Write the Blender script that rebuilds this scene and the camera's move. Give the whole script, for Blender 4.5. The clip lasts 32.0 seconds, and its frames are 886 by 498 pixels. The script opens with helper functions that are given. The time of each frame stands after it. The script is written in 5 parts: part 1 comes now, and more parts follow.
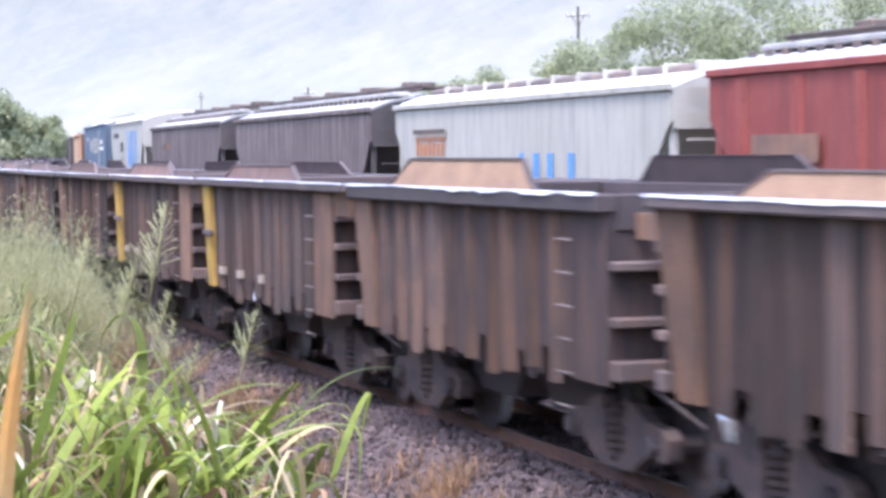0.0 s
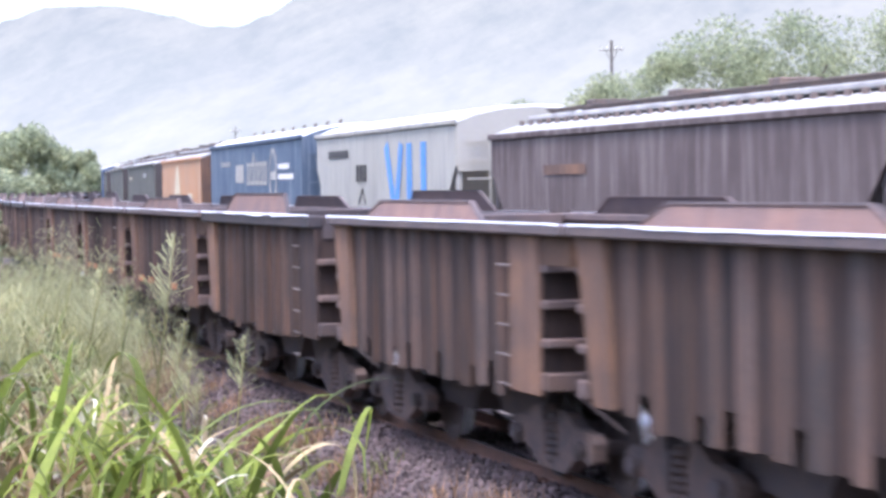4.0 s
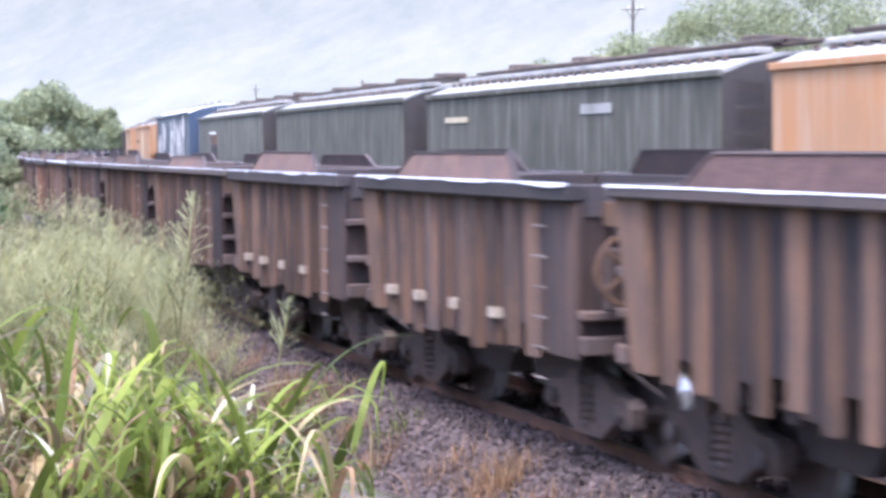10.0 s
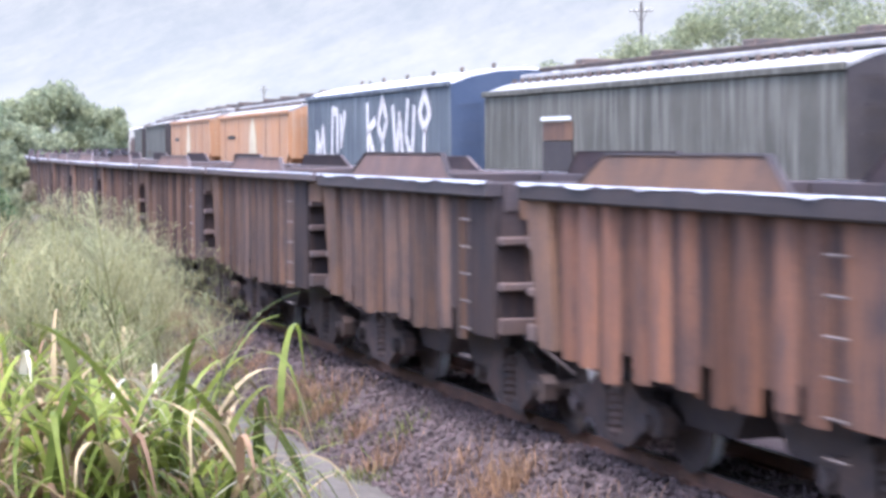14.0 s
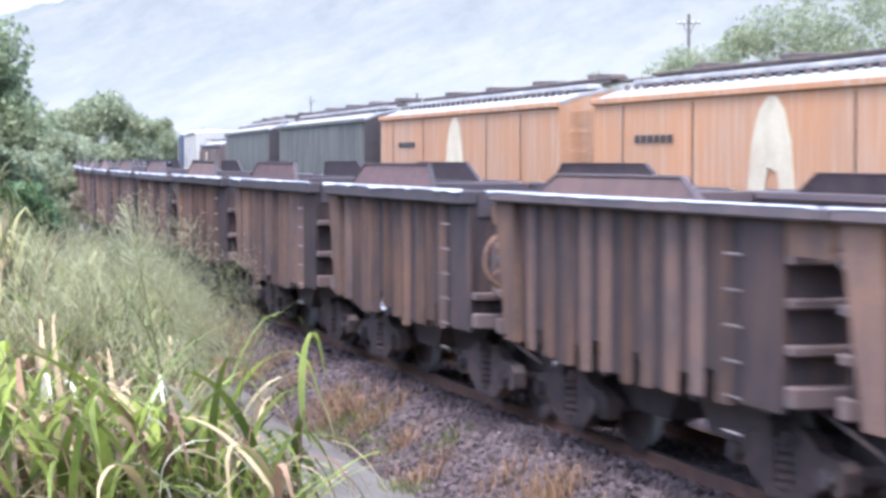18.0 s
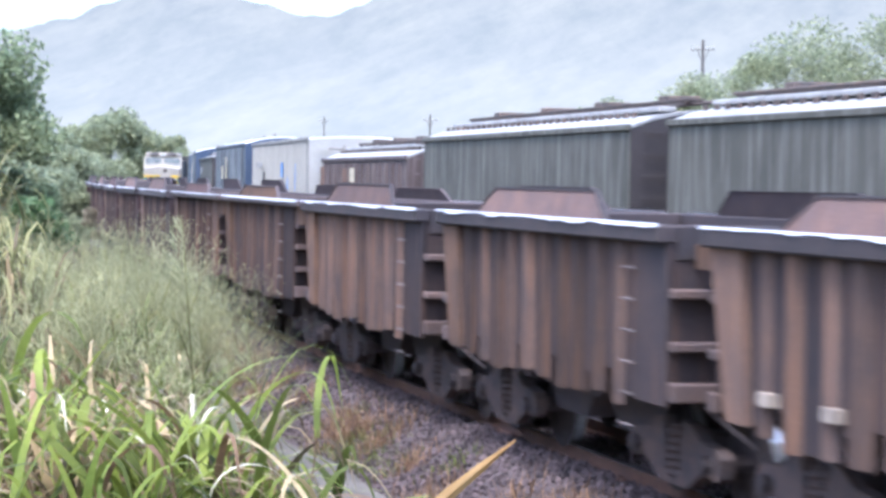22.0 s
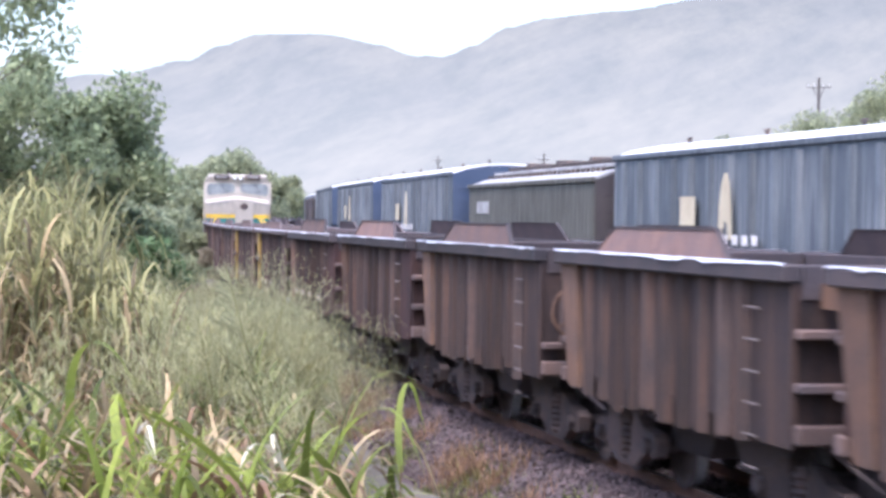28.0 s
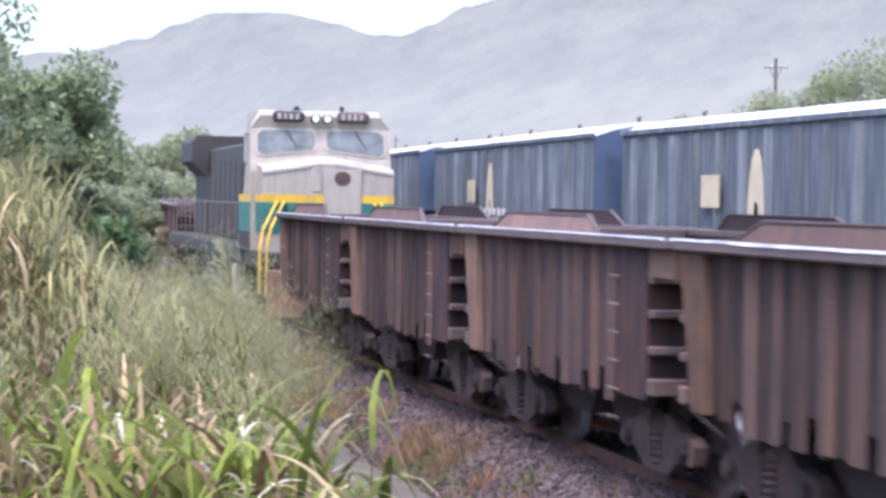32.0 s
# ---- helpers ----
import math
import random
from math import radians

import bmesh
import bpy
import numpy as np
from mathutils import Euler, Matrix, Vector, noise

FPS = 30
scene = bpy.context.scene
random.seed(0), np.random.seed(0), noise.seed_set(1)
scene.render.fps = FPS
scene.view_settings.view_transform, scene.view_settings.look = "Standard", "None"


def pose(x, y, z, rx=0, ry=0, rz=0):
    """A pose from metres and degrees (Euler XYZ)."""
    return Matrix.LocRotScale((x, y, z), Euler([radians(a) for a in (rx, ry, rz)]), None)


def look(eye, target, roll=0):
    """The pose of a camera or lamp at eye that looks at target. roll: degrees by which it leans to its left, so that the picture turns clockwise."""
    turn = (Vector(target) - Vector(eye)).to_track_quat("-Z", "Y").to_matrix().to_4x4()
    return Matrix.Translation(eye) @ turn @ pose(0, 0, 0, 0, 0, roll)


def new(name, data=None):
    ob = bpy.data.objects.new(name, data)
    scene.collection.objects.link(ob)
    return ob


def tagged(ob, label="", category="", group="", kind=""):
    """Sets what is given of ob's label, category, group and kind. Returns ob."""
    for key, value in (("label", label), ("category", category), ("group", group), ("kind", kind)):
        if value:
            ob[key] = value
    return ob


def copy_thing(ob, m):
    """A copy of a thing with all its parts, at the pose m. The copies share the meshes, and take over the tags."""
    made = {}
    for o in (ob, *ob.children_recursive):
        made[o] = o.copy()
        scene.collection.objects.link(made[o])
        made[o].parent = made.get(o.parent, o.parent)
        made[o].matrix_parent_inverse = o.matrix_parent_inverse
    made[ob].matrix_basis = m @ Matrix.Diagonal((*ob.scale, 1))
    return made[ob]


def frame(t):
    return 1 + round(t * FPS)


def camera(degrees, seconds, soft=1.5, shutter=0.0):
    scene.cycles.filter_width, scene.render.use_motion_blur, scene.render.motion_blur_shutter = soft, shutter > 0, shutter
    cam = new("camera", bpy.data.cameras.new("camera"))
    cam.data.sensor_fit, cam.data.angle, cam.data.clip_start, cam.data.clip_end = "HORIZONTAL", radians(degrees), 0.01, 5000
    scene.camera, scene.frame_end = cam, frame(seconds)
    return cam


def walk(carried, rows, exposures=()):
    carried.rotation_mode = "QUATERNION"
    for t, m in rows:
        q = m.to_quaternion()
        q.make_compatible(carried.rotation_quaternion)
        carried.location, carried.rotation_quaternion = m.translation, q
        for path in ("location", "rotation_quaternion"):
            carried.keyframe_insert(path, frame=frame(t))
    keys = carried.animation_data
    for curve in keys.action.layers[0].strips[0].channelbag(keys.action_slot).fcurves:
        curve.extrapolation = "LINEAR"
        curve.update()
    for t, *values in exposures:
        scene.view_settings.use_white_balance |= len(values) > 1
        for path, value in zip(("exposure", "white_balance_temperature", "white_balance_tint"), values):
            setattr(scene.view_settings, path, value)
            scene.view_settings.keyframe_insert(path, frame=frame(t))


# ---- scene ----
cam = camera(23.93, 32.0, soft=3.3, shutter=0.4)
# ---------------------------------------------------------------- the camera
EYE = (0.0, 0.0, 2.791)
AIM = [  # seconds, yaw to the left, pitch up, roll
    (0.0, -7.21, -2.67, .63), (0.5, -7.35, -2.82, .82), (1.0, -7.71, -3.02, .87), (1.5, -7.9, -2.4, .29), (2.0, -7.55, -2.38, .51),
    (2.5, -7.29, -2.27, .46), (4.5, -5.98, -1.67, .95), (5.0, -5.73, -1.84, 1.04), (5.5, -5.89, -1.58, .37), (6.0, -6.79, -1.8, .33),
    (6.5, -6.24, -2.0, .62), (7.0, -6.19, -1.87, .78), (7.5, -6.13, -1.97, .81), (8.0, -6.24, -2.28, .93), (8.5, -6.03, -2.55, .76),
    (9.0, -5.91, -2.4, .81), (9.5, -6.44, -2.69, .78), (10.0, -5.74, -2.84, .46), (10.5, -4.97, -2.1, .23), (11.0, -5.52, -2.11, .44),
    (11.5, -5.41, -2.52, .29), (12.0, -5.43, -2.61, .16), (12.5, -5.58, -3.03, .13), (13.0, -5.79, -3.31, .44), (13.5, -5.05, -3.27, .45),
    (14.0, -5.54, -2.81, .23), (14.5, -5.55, -2.94, .37), (15.0, -5.39, -2.68, .28), (15.5, -5.33, -2.78, .13), (17.5, -5.5, -2.62, .61),
    (18.0, -4.28, -2.49, -.01), (18.5, -4.25, -2.69, -.05), (19.0, -3.96, -2.74, -.11), (19.5, -4.64, -3.59, .32), (20.0, -5.83, -2.28, -.29),
    (20.5, -5.04, -2.25, -.53), (21.0, -4.41, -1.86, -.83), (21.5, -4.39, -1.87, -1.17), (22.0, -3.98, -1.89, -.95), (22.5, -3.15, -1.75, -.95),
    (23.0, -2.84, -1.91, -.89), (23.5, -2.52, -2.22, -.96), (24.0, -1.74, -2.11, -.63), (24.5, -1.11, -1.74, -.74), (25.0, -.56, -1.52, -.97),
    (25.5, -.27, -1.6, -.94), (26.0, 0.0, -1.32, -.94), (26.5, -.18, -1.15, -.82), (28.5, -.9, -.83, -.82), (29.0, -.3, -1.02, -.69),
    (29.5, .17, -1.27, -.52), (30.0, .81, -.91, -.74), (30.5, 1.67, -1.43, -.97), (31.0, .19, -.55, -.91), (31.5, -1.06, -1.12, -1.08),
    (32.0, -2.01, -1.41, -.88)]


def aim(yaw, pitch, roll):
    return (Matrix.Translation(EYE) @ Matrix.Rotation(radians(yaw), 4, "Z") @ Matrix.Rotation(radians(pitch), 4, "X")
            @ Matrix.Rotation(radians(roll), 4, "Y") @ Matrix.Rotation(radians(90), 4, "X"))


walk(cam, [(t, aim(a, b, c)) for t, a, b, c in AIM], exposures=[(0.0, 2.35, 5650, 16), (5.0, 2.25, 5700, 16.5), (9.0, 2.2, 5720, 16.3), (10.0, 2.3, 5620, 15.5), (14.0, 2.3, 5650, 16), (18.0, 2.3, 5490, 13.2), (22.0, 2.2, 5400, 11.5), (26.0, 2.1, 5720, 18), (32.0, 1.95, 5720, 18)])

# ---------------------------------------------------------------- sky and sun
SUN_AZ, SUN_EL = radians(212), radians(66)   # clockwise from straight ahead; a hazy sun high over the camera's shoulder
world = bpy.data.worlds.new("world")
scene.world = world
world.use_nodes = True
wn = world.node_tree.nodes
sky = wn.new("ShaderNodeTexSky")
sky.sky_type, sky.sun_disc = "NISHITA", False
sky.sun_elevation, sky.sun_rotation = SUN_EL, SUN_AZ
sky.air_density, sky.dust_density, sky.ozone_density = 1.0, 4.0, 1.0
wn["Background"].inputs["Strength"].default_value = 0.15
world.node_tree.links.new(sky.outputs[0], wn["Background"].inputs["Color"])
sun = new("sun", bpy.data.lights.new("sun", "SUN"))
sun.data.energy, sun.data.angle, sun.data.color = .85, radians(12), (1, .95, .87)
sun.matrix_world = look((math.sin(SUN_AZ) * math.cos(SUN_EL) * 100, math.cos(SUN_AZ) * math.cos(SUN_EL) * 100, math.sin(SUN_EL) * 100), (0, 0, 0))

# ---------------------------------------------------------------- the line of the two tracks
PSI, FOOT, BEND, CURVE, APART = .23608, 8.396, 6.732, .00157729, 5.308
AHEAD = (-math.sin(PSI), math.cos(PSI))
ASIDE = (math.cos(PSI), math.sin(PSI))


def along(s, lat=0.0):
    """Place and heading of a point s metres along the near track, lat metres beyond its middle."""
    if s <= BEND:
        return ASIDE[0] * (FOOT + lat) + AHEAD[0] * s, ASIDE[1] * (FOOT + lat) + AHEAD[1] * s, -PSI + 0.0
    r, th = 1 / CURVE, (s - BEND) * CURVE
    cx, cy = ASIDE[0] * (FOOT + r) + AHEAD[0] * BEND, ASIDE[1] * (FOOT + r) + AHEAD[1] * BEND
    ca, sa = math.cos(th), math.sin(th)
    return (cx + (-ASIDE[0] * ca + AHEAD[0] * sa) * (r - lat), cy + (-ASIDE[1] * ca + AHEAD[1] * sa) * (r - lat), -PSI + th)


def lat_of(x, y):
    s = x * AHEAD[0] + y * AHEAD[1]
    if s <= BEND:
        return x * ASIDE[0] + y * ASIDE[1] - FOOT
    r = 1 / CURVE
    cx, cy = ASIDE[0] * (FOOT + r) + AHEAD[0] * BEND, ASIDE[1] * (FOOT + r) + AHEAD[1] * BEND
    return r - math.hypot(x - cx, y - cy)


def near_s(s16, t):
    return s16 - (12.4694 * (t - 16) - .0011 * (t - 16) ** 2)


def far_s(s16, t):
    return s16 - (8.3105 * (t - 16) + .00097 * (t - 16) ** 2)


def on_track(s, lat, z=0.0):
    """Pose of a car whose x axis points the way it runs (towards smaller s) and whose y axis points away from the camera."""
    x, y, h = along(s, lat)
    return pose(x, y, z, 0, 0, math.degrees(-h) - 90)


def smooth(a, b, x):
    x = min(1, max(0, (x - a) / (b - a)))
    return x * x * (3 - 2 * x)


def ground_z(x, y):
    """The lie of the land: a flat bed, and a bank that climbs on the camera's side."""
    lat = lat_of(x, y)
    z = -.72
    if lat < -3.6:
        z += 1.35 * smooth(3.6, 7.4, -lat)
        z += 1.1 * smooth(8.5, 16, -lat) + 3.0 * smooth(16, 60, -lat)
    if lat > 12:
        z += .8 * smooth(12, 40, lat)
    return z


# ---------------------------------------------------------------- materials
def material(name, base, rough=.8, metal=0.0, second=None, scale=3.0, stretch=(1, 1, 1), streak=None, bump=.15, grain=40.0, island=0.0, spread=.25,
             spec=.3, low=.35, high=.65, leafy=0.0):
    """A surface of two colours mixed by coarse noise, finer grain, relief, and a change from piece to piece."""
    m = bpy.data.materials.new(name)
    m.use_nodes = True
    nt = m.node_tree
    n, l = nt.nodes, nt.links
    b = n["Principled BSDF"]
    b.inputs["Roughness"].default_value, b.inputs["Metallic"].default_value = rough, metal
    b.inputs["Specular IOR Level"].default_value = spec
    co = n.new("ShaderNodeTexCoord")
    mp = n.new("ShaderNodeMapping")
    mp.inputs["Scale"].default_value = stretch
    l.new(co.outputs["Object"], mp.inputs["Vector"])
    info = n.new("ShaderNodeObjectInfo")
    off = n.new("ShaderNodeVectorMath")
    off.operation = "ADD"
    mul = n.new("ShaderNodeMath")
    mul.operation = "MULTIPLY"
    mul.inputs[1].default_value = 57.0
    l.new(info.outputs["Random"], mul.inputs[0])
    l.new(mp.outputs[0], off.inputs[0])
    l.new(mul.outputs[0], off.inputs[1])
    a = n.new("ShaderNodeTexNoise")
    a.inputs["Scale"].default_value, a.inputs["Detail"].default_value, a.inputs["Roughness"].default_value = scale, 6, .6
    l.new(off.outputs[0], a.inputs["Vector"])
    f = n.new("ShaderNodeTexNoise")
    f.inputs["Scale"].default_value, f.inputs["Detail"].default_value = grain, 4
    l.new(co.outputs["Object"], f.inputs["Vector"])
    ramp = n.new("ShaderNodeMapRange")
    ramp.inputs["From Min"].default_value, ramp.inputs["From Max"].default_value = low, high
    l.new(a.outputs["Fac"], ramp.inputs["Value"])
    mix = n.new("ShaderNodeMix")
    mix.data_type = "RGBA"
    mix.inputs["A"].default_value = (*base, 1)
    mix.inputs["B"].default_value = (*(second or [c * .7 for c in base]), 1)
    l.new(ramp.outputs["Result"], mix.inputs["Factor"])
    out = mix.outputs["Result"]
    if streak:
        st = n.new("ShaderNodeTexNoise")
        sm = n.new("ShaderNodeMapping")
        sm.inputs["Scale"].default_value = (5.0, 5.0, .35)
        l.new(off.outputs[0], sm.inputs["Vector"])
        l.new(sm.outputs[0], st.inputs["Vector"])
        st.inputs["Scale"].default_value, st.inputs["Detail"].default_value = 1.6, 5
        sr = n.new("ShaderNodeMapRange")
        sr.inputs["From Min"].default_value, sr.inputs["From Max"].default_value = .48, .72
        sr.inputs["To Max"].default_value = .8
        l.new(st.outputs["Fac"], sr.inputs["Value"])
        sx = n.new("ShaderNodeMix")
        sx.data_type = "RGBA"
        sx.inputs["B"].default_value = (*streak, 1)
        l.new(out, sx.inputs["A"])
        l.new(sr.outputs["Result"], sx.inputs["Factor"])
        out = sx.outputs["Result"]
    hsv = n.new("ShaderNodeHueSaturation")
    vary = n.new("ShaderNodeMapRange")
    vary.inputs["To Min"].default_value, vary.inputs["To Max"].default_value = 1 - spread, 1 + spread
    if island:
        geo = n.new("ShaderNodeNewGeometry")
        l.new(geo.outputs["Random Per Island"], vary.inputs["Value"])
    else:
        l.new(info.outputs["Random"], vary.inputs["Value"])
    g2 = n.new("ShaderNodeMapRange")
    g2.inputs["To Min"].default_value, g2.inputs["To Max"].default_value = .75, 1.25
    l.new(f.outputs["Fac"], g2.inputs["Value"])
    vm = n.new("ShaderNodeMath")
    vm.operation = "MULTIPLY"
    l.new(vary.outputs["Result"], vm.inputs[0])
    l.new(g2.outputs["Result"], vm.inputs[1])
    l.new(vm.outputs[0], hsv.inputs["Value"])
    l.new(out, hsv.inputs["Color"])
    l.new(hsv.outputs[0], b.inputs["Base Color"])
    if bump:
        bp = n.new("ShaderNodeBump")
        bp.inputs["Strength"].default_value, bp.inputs["Distance"].default_value = bump, .02
        l.new(f.outputs["Fac"], bp.inputs["Height"])
        l.new(bp.outputs[0], b.inputs["Normal"])
    if leafy:
        tr = n.new("ShaderNodeBsdfTranslucent")
        l.new(hsv.outputs[0], tr.inputs["Color"])
        ms = n.new("ShaderNodeMixShader")
        ms.inputs[0].default_value = leafy
        l.new(b.outputs[0], ms.inputs[1])
        l.new(tr.outputs[0], ms.inputs[2])
        l.new(ms.outputs[0], n["Material Output"].inputs["Surface"])
    return m


RUST = material("rusty_wagon_steel", (.056, .041, .039), .9, second=(.036, .031, .034), streak=(.098, .058, .044), scale=1.3, spread=.26, low=.35, high=.66, spec=.12)
# Ribs rustier than the sheets, and paler to paint in part of their shading.
RIBRUST = material("rust_streaked_rib", (.1, .064, .050), .9, second=(.06, .046, .044), streak=(.145, .08, .052), scale=1.6, spread=.42, low=.35, high=.66, spec=.12)
RIBDARK = material("dull_brown_rib", (.068, .046, .039), .9, second=(.043, .036, .035), streak=(.102, .059, .043), scale=1.6, spread=.42, low=.35, high=.66, spec=.12)
RIBRED = material("red_rusted_rib", (.125, .064, .045), .9, second=(.072, .046, .040), streak=(.17, .08, .047), scale=1.6, spread=.4, low=.35, high=.66, spec=.12)
RUSTDARK = material("ore_darkened_wagon_steel", (.05, .035, .031), .9, second=(.032, .026, .027), streak=(.085, .05, .036), scale=1.3, spread=.22, low=.35, high=.66, spec=.12)
RUSTRED = material("red_rusted_wagon_steel", (.1, .054, .039), .9, second=(.047, .034, .033), streak=(.155, .075, .044), scale=1.1, spread=.22, low=.4, high=.6, spec=.12)
MAROON = material("maroon_rusted_wagon_steel", (.062, .037, .035), .9, second=(.037, .029, .031), streak=(.09, .049, .040), scale=1.2, spread=.2, low=.4, high=.6, spec=.12)
RUSTPLATE = material("orange_rust_plate", (.165, .095, .063), .85, second=(.1, .067, .055), scale=1.6, streak=(.085, .056, .049), spread=.35, spec=.15)
RIM = material("worn_top_chord", (.11, .08, .075), .7, second=(.075, .06, .062), scale=2.0, spread=.2)
RIMDARK = material("ore_blackened_top_chord", (.058, .044, .044), .75, second=(.04, .034, .037), scale=2.0, spread=.25)
BEAM = material("dusty_end_beam", (.115, .075, .063), .8, second=(.08, .062, .063), scale=3.0, spread=.25)
WORN = material("bare_worn_steel", (.66, .66, .68), .5, .5, second=(.36, .32, .32), scale=6, bump=.05)
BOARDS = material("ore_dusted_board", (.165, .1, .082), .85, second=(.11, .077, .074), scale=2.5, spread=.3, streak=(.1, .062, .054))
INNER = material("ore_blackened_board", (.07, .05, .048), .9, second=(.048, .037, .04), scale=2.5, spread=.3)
TAN = material("pale_tan_load_cover", (.27, .175, .115), .9, second=(.2, .125, .085), scale=2.5, spread=.1)
ORE = material("iron_ore", (.11, .065, .06), .95, second=(.07, .045, .045), scale=8, bump=.8, grain=25)
# Dusty black, lifted further so that the veil of haze is in its colour.
GRIME = material("dusty_black_running_gear", (.056, .047, .051), .85, second=(.072, .056, .052), scale=5, spread=.35, spec=.2)
GEAR = material("dusty_bogie_casting", (.098, .066, .055), .85, second=(.05, .041, .043), scale=5, spread=.35)
# Whiter and less metallic than steel: part of the tread's glint is painted in.
TREAD = material("polished_wheel_tread", (.92, .92, .94), .2, .6, scale=5, bump=.02, spread=.05)
RUNG = material("worn_grab_iron", (.17, .145, .14), .65, .3, second=(.12, .09, .08), scale=9)
YELLOW = material("yellow_post_paint", (.36, .225, .045), .6, second=(.26, .16, .045), scale=2.5, streak=(.15, .095, .05), spread=.1)
WHITEMARK = material("faded_white_stencil", (.62, .6, .58), .8, second=(.4, .37, .36), scale=9, spread=.1)
PINKMARK = material("faded_salmon_reflector", (.34, .28, .23), .8, second=(.26, .21, .175), scale=9, spread=.1)
ORANGEMARK = material("dusty_orange_reflector", (.4, .155, .06), .7, second=(.26, .12, .07), scale=8, spread=.1)
OLIVE = material("dark_olive_hopper_paint", (.066, .063, .052), .75, second=(.1, .094, .078), scale=.7, streak=(.19, .178, .155), spread=.12, spec=.2)
BROWNDK = material("dark_brown_hopper_paint", (.072, .053, .051), .75, second=(.1, .077, .074), scale=.7, streak=(.19, .155, .143), spread=.12, spec=.2)
BLUE = material("faded_blue_hopper_paint", (.048, .07, .108), .65, second=(.068, .092, .13), scale=.6, streak=(.18, .2, .225), spread=.05, spec=.2)
NAVY = material("dull_navy_end_paint", (.045, .065, .11), .75, second=(.06, .08, .125), scale=1.5, spread=.1)
SLATE = material("chalky_slate_blue_paint", (.068, .079, .094), .75, second=(.098, .112, .127), scale=.6, streak=(.2, .212, .22), spread=.12, spec=.2)
ORANGE = material("faded_orange_hopper_paint", (.37, .175, .076), .7, second=(.32, .18, .1), scale=.6, streak=(.37, .265, .19), spread=.06)
GREY = material("light_grey_hopper_paint", (.285, .268, .232), .7, second=(.32, .303, .268), scale=.7, streak=(.185, .18, .17), spread=.05, spec=.2)
WHITE = material("white_hopper_paint", (.33, .31, .276), .7, second=(.29, .272, .243), scale=.8, streak=(.3, .28, .262), spread=.05, spec=.2)
# Greyer than WHITE, so the shade between the ribs is painted into the sheet.
SHADEDWHITE = material("dust_greyed_white_sheet", (.215, .203, .186), .8, second=(.25, .236, .216), scale=.8, streak=(.18, .168, .155), spread=.05, spec=.2)
# Lighter than WHITE: sunlight on the end wall is put into its colour.
ENDWHITE = material("clean_white_end_paint", (.39, .37, .335), .65, second=(.34, .322, .295), scale=1.0, spread=.05, spec=.25)
# Paler than SLATE to paint in the light that the ribs catch.
RIBLIT = material("chalked_pale_blue_rib", (.115, .128, .142), .75, second=(.085, .097, .112), scale=1.2, streak=(.19, .2, .21), spread=.3, spec=.2)
RED = material("oxide_red_wagon_paint", (.16, .038, .034), .75, second=(.2, .058, .05), scale=.8, streak=(.11, .045, .04), spread=.05, spec=.2)
ROOF = material("pale_hopper_roof", (.78, .78, .78), .5, second=(.66, .65, .64), scale=1.5, spread=.05, bump=.05)
ROOFDK = material("dusty_hopper_roof", (.33, .32, .31), .6, second=(.2, .19, .185), scale=1.5, spread=.1)
WALKWAY = material("rusty_running_board", (.07, .06, .058), .8, second=(.12, .085, .07), scale=4)
BLUEMARK = material("bright_blue_lettering", (.07, .185, .43), .7, second=(.1, .22, .43), scale=3, spread=.05)
CREAM = material("cream_emblem", (.5, .44, .31), .7, second=(.4, .33, .23), scale=2, spread=.05)
LOCOGREY = material("loco_warm_grey_paint", (.35, .31, .26), .6, second=(.29, .258, .215), scale=1.8, spread=.03, spec=.3, bump=.03, streak=(.24, .21, .175))
LOCODARK = material("loco_dark_grey_paint", (.034, .031, .03), .7, second=(.05, .045, .042), scale=1.5, spread=.03)
LOCOYELLOW = material("loco_yellow_band", (.62, .4, .03), .55, second=(.5, .31, .035), scale=2.5, spread=.03, streak=(.4, .27, .06))
LOCOGREEN = material("loco_green_band", (.03, .16, .14), .55, second=(.035, .12, .11), scale=2.5, spread=.03)
BLACK = material("black_rubber_and_screen", (.02, .02, .022), .4, spread=.05, bump=0)
GLASS = material("tinted_cab_glass", (.09, .1, .1), .25, second=(.17, .18, .175), spread=.03, bump=0, spec=.35, scale=2)
LAMP = material("headlamp_lens", (.85, .85, .8), .15, spread=.03, bump=0, spec=1)
ENDDARK = material("grimy_dark_end_paint", (.045, .039, .041), .9, second=(.06, .051, .05), scale=1.5, spread=.15)
RAILSTEEL = material("rusty_rail_web", (.16, .085, .06), .8, second=(.1, .06, .05), scale=3, spread=.05)
RAILTOP = material("bright_rail_head", (.5, .5, .52), .35, 1.0, spread=.05, bump=.02)
SLEEPER = material("weathered_sleeper", (.12, .1, .09), .9, second=(.18, .15, .13), scale=5, spread=.3)
STONE = material("ballast_stone", (.1, .074, .075), .9, second=(.06, .045, .048), scale=3, island=1, spread=.5, bump=.3)
BED = material("ballast_bed", (.088, .066, .067), .95, second=(.056, .043, .044), scale=9, bump=.8, grain=22)
SOIL = material("earth_and_litter", (.14, .12, .08), .95, second=(.08, .085, .045), scale=1.2, bump=.8, grain=14)
PATH = material("dusty_dirt_path", (.175, .158, .142), .95, second=(.105, .092, .08), scale=1.3, bump=.7, grain=14)
BLADE = material("green_grass_blade", (.16, .172, .049), .55, second=(.075, .09, .028), scale=1.6, spec=.2, island=1, spread=.7, bump=0, leafy=.35)
FRESH = material("fresh_grass_leaf", (.22, .25, .046), .55, second=(.11, .14, .030), scale=1.6, spec=.2, island=1, spread=.6, bump=0, leafy=.45)
